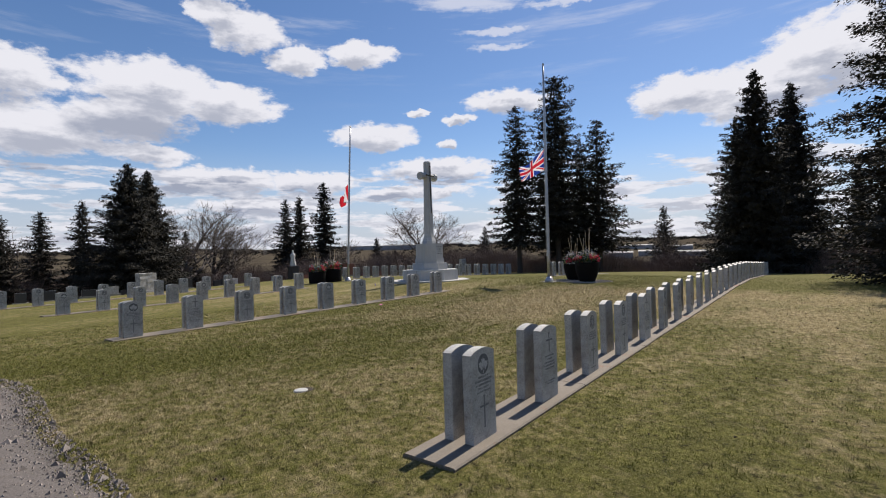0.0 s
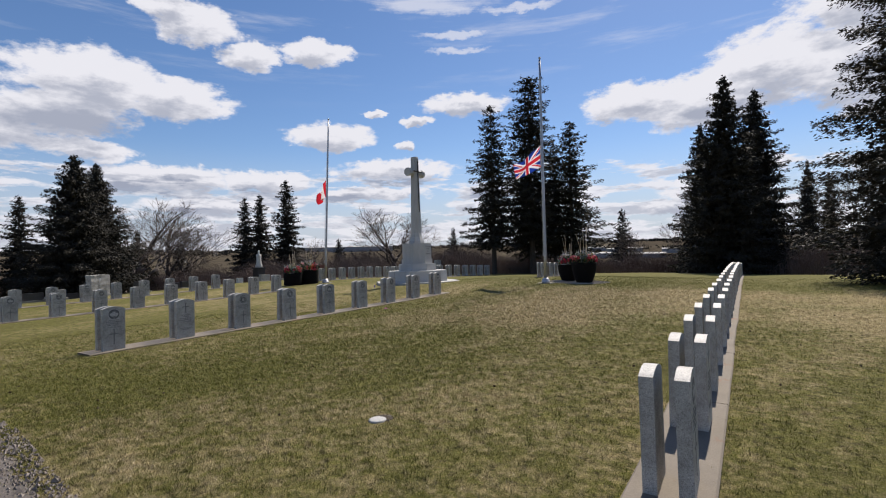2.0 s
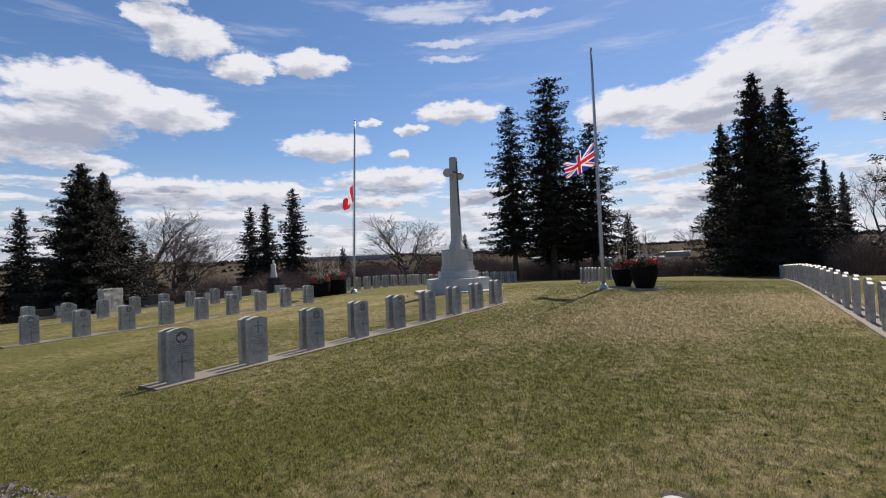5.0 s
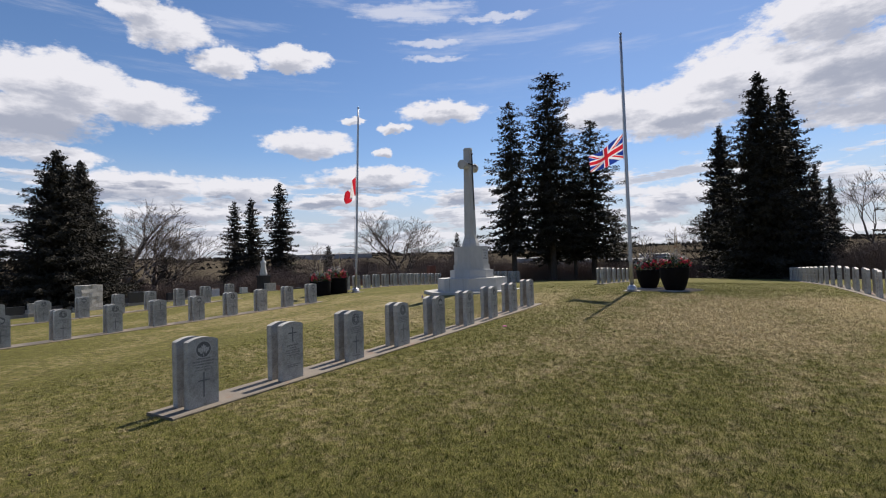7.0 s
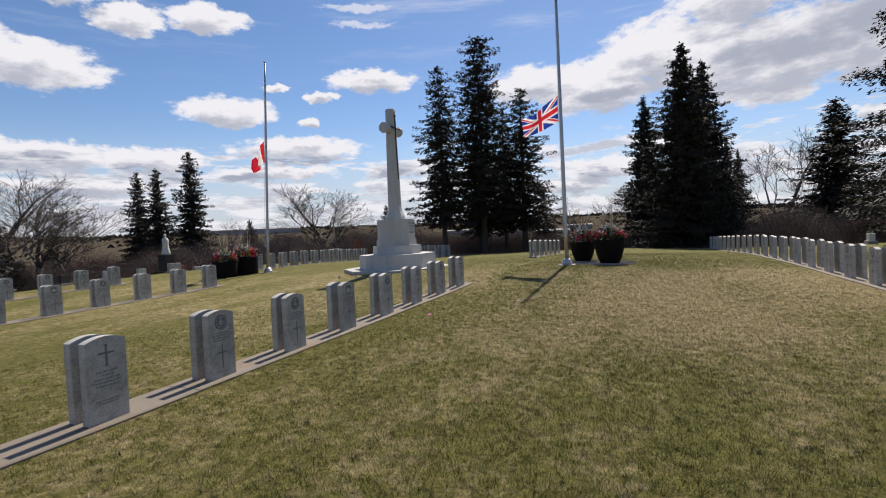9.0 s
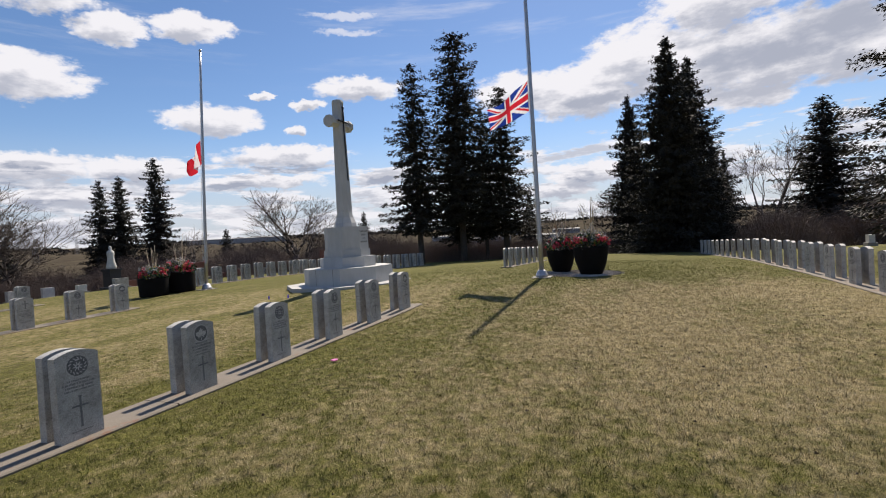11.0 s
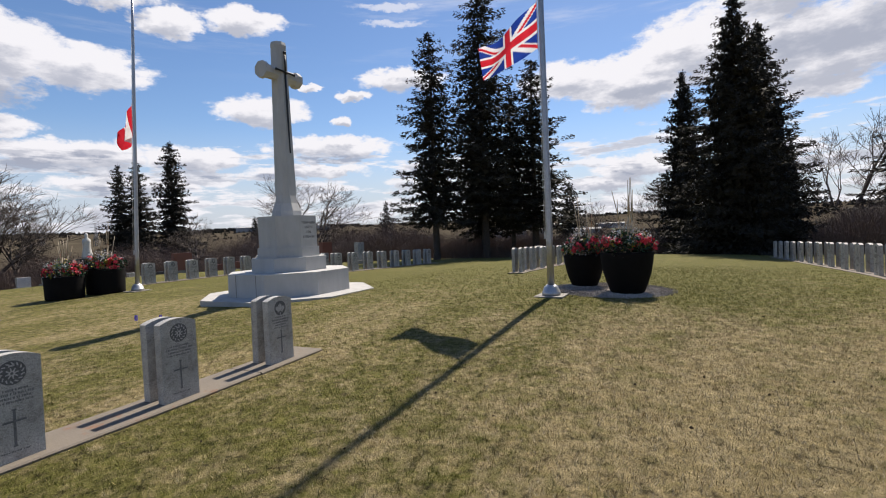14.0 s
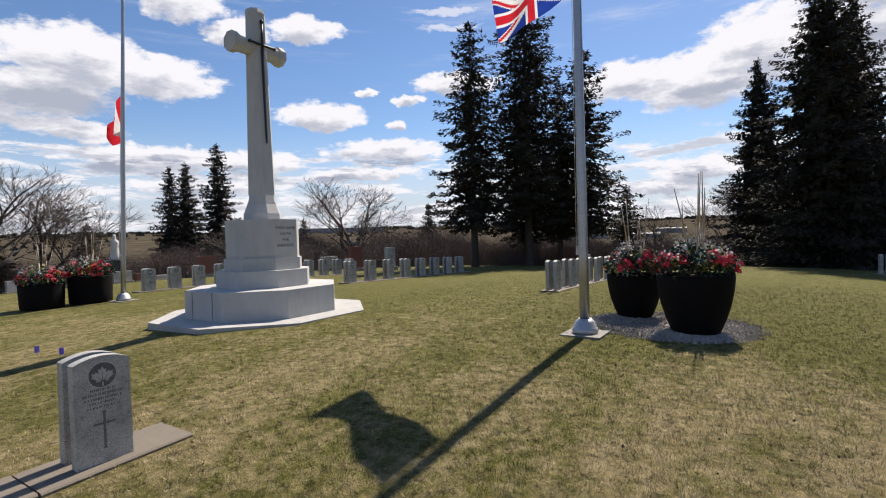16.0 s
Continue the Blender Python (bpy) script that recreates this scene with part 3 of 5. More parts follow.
def draw_emblem(bm):
    n = 28
    ring = [(FRONT + 0.0012, 0.092 * math.cos(2 * math.pi * k / n), 0.665 + 0.092 * math.sin(2 * math.pi * k / n)) for k in range(n)]
    a = [bm.verts.new(p) for p in ring]
    b = [bm.verts.new((FRONT - 0.004, y, z)) for _, y, z in ring]
    bm.faces.new(a)
    for k in range(n):
        bm.faces.new((a[(k + 1) % n], a[k], b[k], b[(k + 1) % n]))


LEAF = [(0, 1.0), (0.13, 0.72), (0.30, 0.80), (0.24, 0.42), (0.47, 0.60), (0.53, 0.48), (0.80, 0.52), (0.70, 0.28), (0.80, 0.20), (0.42, -0.10), (0.47, -0.24), (0.05, -0.18), (0.05, -0.60)]


def leaf_outline(size):
    right = [(x * size, z * size) for x, z in LEAF]
    return right + [(-x, z) for x, z in right[::-1] if x > 0]


def draw_leaf(bm):
    pts = leaf_outline(0.094)
    bm.faces.new([bm.verts.new((FRONT + 0.0032, y, 0.636 + z)) for y, z in pts])


def draw_veins(bm):
    for a, length in ((0, 0.082), (42, 0.066), (-42, 0.066), (74, 0.056), (-74, 0.056)):
        t = radians(a)
        dy, dz = math.sin(t), math.cos(t)
        p, w = (0.0, 0.616), 0.0030
        ends = [(p[0] - dz * w, p[1] + dy * w), (p[0] + dz * w, p[1] - dy * w), (p[0] + dy * length, p[1] + dz * length)]
        bm.faces.new([bm.verts.new((FRONT + 0.0042, y, z)) for y, z in ends])


def draw_ring(bm):
    n, r0, r1 = 28, 0.092, 0.100
    for k in range(n):
        t0, t1 = 2 * math.pi * k / n, 2 * math.pi * (k + 1) / n
        bm.faces.new([bm.verts.new((FRONT + 0.0026, r * math.cos(t), 0.665 + r * math.sin(t))) for r, t in ((r0, t0), (r1, t0), (r1, t1), (r0, t1))])


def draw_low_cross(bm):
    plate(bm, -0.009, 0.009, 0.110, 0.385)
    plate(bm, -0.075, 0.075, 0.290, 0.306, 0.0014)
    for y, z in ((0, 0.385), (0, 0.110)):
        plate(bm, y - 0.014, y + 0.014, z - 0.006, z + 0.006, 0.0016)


def draw_badge(bm):
    """Regimental badge too worn to read: a wreath of strokes about a star and a crown bar."""
    def stroke(y, z, a, length, w):
        dy, dz = math.cos(a), math.sin(a)
        pts = [(y - dz * w, z + dy * w), (y + dz * w, z - dy * w), (y + dy * length + dz * w * 0.5, z + dz * length - dy * w * 0.5), (y + dy * length - dz * w * 0.5, z + dz * length + dy * w * 0.5)]
        bm.faces.new([bm.verts.new((FRONT + 0.0032, p, q)) for p, q in pts])
    for k in range(14):
        t = 2 * math.pi * k / 14
        stroke(0.062 * math.cos(t), 0.665 + 0.062 * math.sin(t), t + 0.9, 0.026, 0.006)
    for k in range(8):
        t = 2 * math.pi * k / 8 + 0.2
        stroke(0.010 * math.cos(t), 0.660 + 0.010 * math.sin(t), t, 0.034, 0.007)
    stroke(-0.020, 0.718, 0.0, 0.040, 0.008)


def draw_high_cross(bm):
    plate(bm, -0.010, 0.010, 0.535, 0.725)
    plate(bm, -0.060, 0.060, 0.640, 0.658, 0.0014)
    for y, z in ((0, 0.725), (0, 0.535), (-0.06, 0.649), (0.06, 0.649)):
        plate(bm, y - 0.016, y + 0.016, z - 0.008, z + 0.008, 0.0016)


def text_rows(rows, seed):
    """Worn lettering that can no longer be read: short strokes in lines."""
    rng = random.Random(seed)

    def draw(bm):
        for z, half, tall in rows:
            y = -half
            while y < half:
                w = rng.uniform(0.005, 0.012)
                plate(bm, y, min(half, y + w), z - tall * rng.uniform(0.35, 0.5), z + tall * 0.5, 0.0010)
                y += w + rng.choice((0.004, 0.005, 0.011))
    return draw


SLAB = slab_mesh()
FACE_LOW = [("emblem", face_mesh("emblem", M_EMBLEM, draw_emblem), "round carved badge"), ("leaf", face_mesh("leaf", M_LEAF_CUT, draw_leaf), "carved maple leaf"), ("ring", face_mesh("ring", M_LEAF_CUT, draw_ring), ""), ("veins", face_mesh("veins", M_EMBLEM, draw_veins), ""),
            ("incised_cross", face_mesh("incised_cross", M_CUT_SHADE, draw_low_cross), "plain incised cross"),
            ("lettering", face_mesh("lettering", M_CUT_SHADE, text_rows([(0.555, 0.085, 0.020), (0.522, 0.135, 0.022), (0.489, 0.125, 0.020), (0.458, 0.09, 0.018), (0.425, 0.11, 0.016)], 4)), "worn lettering")]
FACE_BADGE = [FACE_LOW[0], ("badge", face_mesh("badge", M_LEAF_CUT, draw_badge), "worn regimental wreath and star")] + FACE_LOW[4:5] + [("lettering", face_mesh("lettering_badge", M_CUT_SHADE, text_rows([(0.535, 0.10, 0.018), (0.505, 0.14, 0.020), (0.475, 0.12, 0.018), (0.445, 0.13, 0.016), (0.07, 0.09, 0.012)], 14)), "worn lettering")]
FACE_HIGH = [("incised_cross", face_mesh("incised_cross_flared", M_CUT_SHADE, draw_high_cross), "flared incised cross"),
             ("lettering", face_mesh("lettering_lower", M_CUT_SHADE, text_rows([(0.475, 0.10, 0.020), (0.440, 0.06, 0.020), (0.405, 0.12, 0.020), (0.372, 0.13, 0.018), (0.338, 0.11, 0.018), (0.20, 0.12, 0.014), (0.175, 0.09, 0.014)], 9)), "worn lettering")]


def headstone_kind(face, label):
    ob = thing("headstone", 0, 0, -50, label=label, category="headstone", group="military headstones")
    part_mesh("slab", SLAB, ob)
    for name, me, lab in face:
        p = part_mesh(name, me, ob, lab)
        if name == "lettering":
            tagged(p, lab, kind="stuff")
    return ob


KIND_LOW = headstone_kind(FACE_LOW, "grey granite military headstone with leaf badge and cross")
KIND_BADGE = headstone_kind(FACE_BADGE, "grey granite military headstone with round wreath badge and cross")
KIND_HIGH = headstone_kind(FACE_HIGH, "grey granite military headstone with large cross above worn lettering")
first_used = set()
srng = random.Random(21)


def set_stone(x, y, turn, kind, sink=0.0):
    lean = srng.uniform(-0.7, 0.7)
    m = pose(x, y, hz(x, y) + 0.03 - sink, srng.uniform(-0.5, 0.5), lean, turn + srng.uniform(-1.2, 1.2))
    if kind.name not in first_used:
        first_used.add(kind.name)
        kind.matrix_basis = m
        return kind
    return copy_thing(kind, m)


def headstone_row(x, ys, beam=None, high=(), pair=True, gap=0.110, slant=0.0):
    """Back-to-back stones centred on x, at each y along a concrete strip; slant shifts the line west per metre."""
    turn = math.degrees(slant)
    for k, y in enumerate(ys):
        cx = x - slant * (y - ys[0])
        set_stone(cx + (gap if pair else 0), y, turn, KIND_HIGH if k in high else (KIND_LOW if k % 4 == 0 else KIND_BADGE))
        if pair:
            set_stone(cx - gap, y + srng.uniform(-0.015, 0.015), 180 + turn, KIND_HIGH if srng.random() < 0.3 else KIND_BADGE)
    if beam:
        concrete_strip(x + slant * (ys[0] - beam[0]), *beam, slant=slant)


def concrete_strip(x, y0, y1, half=0.27, slant=0.0):
    ob = thing("concrete_strip", x, y0, hz(x, y0), label="long weathered concrete strip set flush in the lawn", category="kerb", group="headstone strips")
    length = PITCH * 2
    y = 0.0
    while y < y1 - y0 - 0.02:
        e = min(y + length, y1 - y0)
        bm = bmesh.new()
        steps = max(1, int((e - y) / 0.7))
        g = 0.006
        secs = []
        for k in range(steps + 1):
            yy = y + g + (e - y - 2 * g) * k / steps
            z = hz(x - slant * yy, y0 + yy) - hz(x, y0)
            jl, jr = srng.uniform(-0.012, 0.012), srng.uniform(-0.012, 0.012)
            secs.append([bm.verts.new((px - slant * yy, yy, z + pz)) for px, pz in ((-half + jl, -0.1), (-half + jl, 0.018), (-half + jl + 0.015, 0.03), (half + jr - 0.015, 0.03), (half + jr, 0.018), (half + jr, -0.1))])
        for a, b in zip(secs, secs[1:]):
            for i in range(5):
                bm.faces.new((a[i], b[i], b[i + 1], a[i + 1]))
        bm.faces.new(secs[0])
        bm.faces.new(secs[-1][::-1])
        bmesh.ops.recalc_face_normals(bm, faces=bm.faces)
        part("slab", bm, M_BEAM, ob)
        y = e
    BEAMS.append((x - half, x + half, y0, y1, slant))


EAST_X, ROW_A, ROW_B, ROW_C = -2.28, -12.115, -22.1, -29.1
headstone_row(EAST_X, [3.66 + STONE_W / 2 + PITCH * k for k in range(28)], (3.22, 41.2), high={1, 4, 7, 11, 15, 18, 23, 27}, slant=0.028)
headstone_row(ROW_A, [15.35 - PITCH * k for k in range(8, -1, -1)], (4.02, 15.97), high={1})
headstone_row(ROW_B, [15.93 - 1.287 * k for k in range(8, -1, -1)], (5.0, 16.4), high={3, 6})
headstone_row(ROW_C, [17.0 - 1.33 * k for k in range(9, -1, -1)], (4.7, 17.6), high={2, 5})
# the same lines carried on beyond the cross
headstone_row(-12.45, [26.5 + 1.3 * k for k in range(6)], (26.1, 35.0), high={2})
headstone_row(-20.6, [27.15 + 1.14 * k for k in range(8)], (26.8, 36.0), high={3, 6})
headstone_row(-26.3, [22.75 + 0.945 * k for k in range(12)], (22.3, 33.8), high={5})


# ---- the memorial cross ----
CX, CY = -16.68, 20.42


ARM_Z = 5.69


def build_cross():
    z0 = hz(CX, CY)
    ob = thing("memorial_cross", CX, CY, z0, label="tall pale stone memorial cross with bronze sword on stepped octagonal base", category="monument")
    up = -z0

    def step(name, a, b0, b1, grow=1.0, soft=0.012, label=""):
        bm = bmesh.new()
        prism(bm, octagon(a), b0 + up, b1 + up, grow)
        soften(bm, soft)
        return part(name, bm, M_STONE, ob, label)

    outer = octagon(2.03)
    for k in range(8):
        (ax, ay), (bx, by) = outer[k], outer[(k + 1) % 8]
        d = 0.004
        pts = [(ax, ay), (bx, by), (bx * 0.55, by * 0.55), (ax * 0.55, ay * 0.55)]
        cx, cy = sum(p[0] for p in pts) / 4, sum(p[1] for p in pts) / 4
        bm = bmesh.new()
        prism(bm, [(cx + (px - cx) * (1 - d), cy + (py - cy) * (1 - d)) for px, py in pts], -0.2 + up, 0.135 + up)
        soften(bm, 0.006, 1)
        part("paving_slab", bm, M_PAVE, ob, "pale concrete apron slab")
    step("base_step", 1.44, 0.12, 0.68, 0.995)
    step("second_step", 0.90, 0.67, 1.025)
    step("third_step", 0.750, 1.015, 1.27)
    step("die_block", 0.705, 1.26, 2.06)
    # joints of the base course
    c = 1.44 * math.tan(math.pi / 8)
    for sx, sy in ((1, -1), (-1, -1), (1, 1), (-1, 1)):
        bm = bmesh.new()
        box(bm, sx * c * 0.55 - 0.004, sx * c * 0.55 + 0.004, sy * 1.437 - 0.006, sy * 1.437 + 0.004, 0.13 + up, 0.67 + up)
        part("joint", bm, M_JOINT, ob)
    # moulded foot of the shaft
    for nm, a, lo, hi, grow in (("foot_plinth", 0.365, 2.05, 2.20, 0.985), ("foot_splay", 0.355, 2.20, 2.40, 0.80), ("foot_ledge", 0.280, 2.40, 2.45, 0.98), ("foot_neck", 0.262, 2.45, 2.60, 0.92)):
        step(nm, a, lo, hi, grow, 0.006)
    bm = bmesh.new()
    prism(bm, octagon(0.236, broad=0.56), 2.60 + up, 6.38 + up, 0.72)
    soften(bm, 0.005)
    part("shaft", bm, M_STONE, ob)
    step("cap", 0.178, 6.35, 6.42, 1.08, 0.004)
    step("cap_top", 0.192, 6.42, 6.50, 0.90, 0.004)
    for s in (-1, 1):
        bm = bmesh.new()
        oc = octagon(0.150)
        inner = [bm.verts.new((x, s * 0.10, ARM_Z + up + z)) for x, z in oc]
        mid = [bm.verts.new((x * 1.05, s * 0.47, ARM_Z + up + z * 1.05)) for x, z in oc]
        flare = [bm.verts.new((x * 1.30, s * 0.50, ARM_Z + up + z * 1.30)) for x, z in oc]
        end = [bm.verts.new((x * 1.30, s * 0.63, ARM_Z + up + z * 1.30)) for x, z in oc]
        for a, b in ((inner, mid), (mid, flare), (flare, end)):
            for k in range(8):
                bm.faces.new((a[k], a[(k + 1) % 8], b[(k + 1) % 8], b[k]))
        bm.faces.new(end)
        bmesh.ops.recalc_face_normals(bm, faces=bm.faces)
        part("arm", bm, M_STONE, ob)
    # bronze sword, point down, on the face of the shaft
    sword = bmesh.new()
    xs = lambda z: 0.236 - (z - 2.60) / (6.38 - 2.60) * 0.236 * 0.28 + 0.012
    lo, hi = 3.68, 5.67
    prof = [(lo, 0.004), (lo + 0.14, 0.026), (hi, 0.040)]
    for (za, wa), (zb, wb) in zip(prof, prof[1:]):
        a = [sword.verts.new((xs(za) + dx, dy, za + up)) for dx, dy in ((0.0, -wa), (0.022, 0), (0.0, wa), (-0.02, 0))]
        b = [sword.verts.new((xs(zb) + dx, dy, zb + up)) for dx, dy in ((0.0, -wb), (0.022, 0), (0.0, wb), (-0.02, 0))]
        for k in range(4):
            sword.faces.new((a[k], a[(k + 1) % 4], b[(k + 1) % 4], b[k]))
    part("sword_blade", sword, M_BRONZE, ob, "dark bronze sword blade")
    bm = bmesh.new()
    tube(bm, (0.205, 0, 5.67 + up), (0.205, 0, 6.19 + up), 0.026, 0.022, 10)
    bmesh.ops.create_uvsphere(bm, u_segments=12, v_segments=8, radius=0.042, matrix=Matrix.Translation((0.205, 0, 6.23 + up)))
    part("sword_grip", bm, M_BRONZE, ob, "dark bronze grip and pommel")
    bm = bmesh.new()
    tube(bm, (0.205, -0.31, 5.74 + up), (0.205, 0.31, 5.74 + up), 0.024, 0.024, 10)
    for s in (-1, 1):
        bmesh.ops.create_uvsphere(bm, u_segments=12, v_segments=8, radius=0.036, matrix=Matrix.Translation((0.205, s * 0.31, 5.74 + up)))
    part("sword_guard", bm, M_BRONZE, ob, "dark bronze cross guard")
    for words, z in (("THEIR NAME", 1.88), ("LIVETH", 1.76), ("FOR", 1.64), ("EVERMORE", 1.52)):
        cu = bpy.data.curves.new("inscription", "FONT")
        cu.body, cu.size, cu.align_x, cu.align_y, cu.extrude = words, 0.088, "CENTER", "CENTER", 0.003
        tmp = new("inscription", cu)
        me = bpy.data.meshes.new_from_object(tmp.evaluated_get(bpy.context.evaluated_depsgraph_get()))
        bpy.data.objects.remove(tmp)
        me.materials.clear()
        # raised letters; the shade of their cuts is put into the dark colour
        me.materials.append(M_CUT_SHADE)
        tx = part_mesh("inscription", me, ob, "dark incised capital lettering")
        tx.matrix_basis = pose(0.706, 0, z + up, 90, 0, 90)


build_cross()


# ---- flagpoles and flags ----
def build_pole(x, y, top, r, label, lean=(0.0, 0.0)):
    z0 = hz(x, y)
    ob = thing("flagpole", x, y, z0, label=label, category="flagpole", group="flagpoles")
    bm = bmesh.new()
    box(bm, -0.30, 0.30, -0.30, 0.30, -0.2, 0.022)
    soften(bm, 0.01)
    part("pad", bm, M_PAD, ob, "square concrete pad")
    bm = bmesh.new()
    lathe(bm, [(0.19, 0.02), (0.195, 0.075), (0.185, 0.10), (0.175, 0.105), (0.172, 0.145), (0.155, 0.155), (0.15, 0.195), (0.125, 0.215), (r + 0.02, 0.245)], 28)
    part("base_collar", bm, M_GALV, ob, "ribbed cast aluminium collar")
    bm = bmesh.new()
    lathe(bm, [(r * (1 - 0.45 * k / 10), 0.2 + (top - z0 - 0.2) * k / 10) for k in range(11)], 16)
    for v in bm.verts:
        f = (v.co.z - 0.2) / (top - z0 - 0.2)
        v.co += Vector((lean[0] * f, lean[1] * f, 0))
    part("mast", bm, M_STEEL, ob, "tapered brushed aluminium mast")
    bm = bmesh.new()
    tube(bm, (lean[0], lean[1], top - z0), (lean[0], lean[1], top - z0 + 0.05), 0.03, 0.03, 10)
    lathe_at = [(0.045, 0.05), (0.055, 0.075), (0.05, 0.11), (0.02, 0.13)]
    for (ra, za), (rb, zb) in zip(lathe_at, lathe_at[1:]):
        tube(bm, (lean[0], lean[1], top - z0 + za), (lean[0], lean[1], top - z0 + zb), ra, rb, 12)
    part("truck", bm, M_GALV, ob, "small pulley cap")
    bm = bmesh.new()
    for dx in (-0.10, -0.075):
        tube(bm, (dx, -0.02, 1.3), (lean[0] + dx * 0.6, lean[1], top - z0), 0.004, 0.004, 5)
    part("halyard", bm, M_ROPE, ob, "thin pale rope")
    bm = bmesh.new()
    box(bm, -r - 0.035, -r + 0.005, -0.015, 0.015, 1.22, 1.36)
    part("cleat", bm, M_GALV, ob)
    return ob


def union_colour(u, v):
    """Colour index of the two-to-one union pattern at u, v in 0..1: 0 blue, 1 white, 2 red."""
    x, y = (u - 0.5) * 60, (v - 0.5) * 30
    if abs(x) < 3 or abs(y) < 3:
        return 2
    if abs(x) < 5 or abs(y) < 5:
        return 1
    s = 1 if x * y > 0 else -1
    d = (y - s * x * 0.5) / math.sqrt(1.25)
    side = -d if x < 0 else d
    side *= s
    if -2 < side < 0:
        return 2
    return 1 if abs(d) < 3 else 0


LEAF_POLY = [(x * 0.42, z * 0.42) for x, z in leaf_outline(1.0)]


def inside(px, py, poly):
    hit = False
    for (ax, ay), (bx, by) in zip(poly, poly[1:] + poly[:1]):
        if (ay > py) != (by > py) and px < (bx - ax) * (py - ay) / (by - ay) + ax:
            hit = not hit
    return hit


def canada_colour(u, v):
    if u < 0.25 or u > 0.75:
        return 2
    return 2 if inside((u - 0.5) * 2, v - 0.42, [(x, z) for x, z in LEAF_POLY]) else 1


def build_flag(name, x, y, hoist_hi, hoist_lo, sweep, colour, label, ny=32, nx=64):
    """Cloth hanging from a hoist edge; sweep(u, v) gives the offset of the cloth from the hoist."""
    ob = thing(name, x, y, hoist_hi, label=label, category="flag", group="flags at half mast")
    verts, faces, index = [], [], []
    drop = hoist_hi - hoist_lo
    for j in range(ny + 1):
        v = 1 - j / ny
        for i in range(nx + 1):
            u = i / nx
            dx, dy, dz = sweep(u, v)
            verts.append((dx, dy, -(1 - v) * drop + dz))
    for j in range(ny):
        for i in range(nx):
            a = j * (nx + 1) + i
            faces.append((a, a + nx + 1, a + nx + 2, a + 1))
            index.append(colour((i + 0.5) / nx, 1 - (j + 0.5) / ny))
    me = link_mesh("cloth", verts, faces, [M_FLAG_BLUE, M_FLAG_WHITE, M_FLAG_RED], index, True)
    part_mesh("cloth", me, ob)
    bm = bmesh.new()
    tube(bm, (0.0, 0, 0.03), (0.0, 0, -drop - 0.03), 0.007, 0.007, 6)
    part("hoist_rope", bm, M_ROPE, ob)


UK_X, UK_Y, CA_X, CA_Y = -10.01, 21.11, -23.84, 20.81
build_pole(UK_X, UK_Y, 10.22, 0.075, "aluminium flagpole beside planters, flag at half mast", (-0.056, 0.16))
build_pole(CA_X, CA_Y, 9.75, 0.07, "aluminium flagpole behind the cross, flag at half mast", (0.29, 0.25))


def union_sweep(u, v):
    """Fly end blown west and sagging, with soft folds running down from the upper hoist."""
    fold = math.sin(u * 8.5 + v * 2.2)
    return (-1.40 * u + 0.06 * u * (1 - v) - 0.04 * fold * u, 0.15 * fold * u ** 0.8 + 0.16 * u,
            -0.86 * u + 0.10 * u * u + 0.34 * u * (1 - v) + 0.06 * math.sin(u * 7 + 1) * u)


def canada_sweep(u, v):
    """Almost slack cloth: deep folds, the fly hanging low beside the mast."""
    fold = math.sin(u * 11 + v * 1.8)
    return (-0.72 * u + 0.10 * fold * u, 0.20 * math.sin(u * 9.5 + v * 2.5) * u ** 0.7 + 0.10 * u, -0.92 * u ** 1.15 * (0.45 + 0.55 * v) + 0.05 * fold * u)


build_flag("union_flag", UK_X - 0.13, UK_Y + 0.10, 6.27, 5.30, union_sweep, union_colour, "red, white and blue union flag blowing at half mast")
build_flag("maple_leaf_flag", CA_X + 0.07, CA_Y + 0.14, 6.15, 5.20, canada_sweep, canada_colour, "red and white maple leaf flag drooping at half mast")


# ---- planters ----
def sprig(rng, verts, centre, size, n, spread):
    for _ in range(n):
        c = np.array(centre) + rng.normal(0, spread, 3)
        a, b = rng.normal(0, 1, 3), rng.normal(0, 1, 3)
        a /= np.linalg.norm(a)
        b = np.cross(a, b)
        b /= np.linalg.norm(b)
        s = size * rng.uniform(0.6, 1.3)
        verts.append((c - a * s * 0.5, c + a * s, c + b * s * 0.7))
        verts.append((c - a * s * 0.5, c + a * s, c - b * s * 0.7))


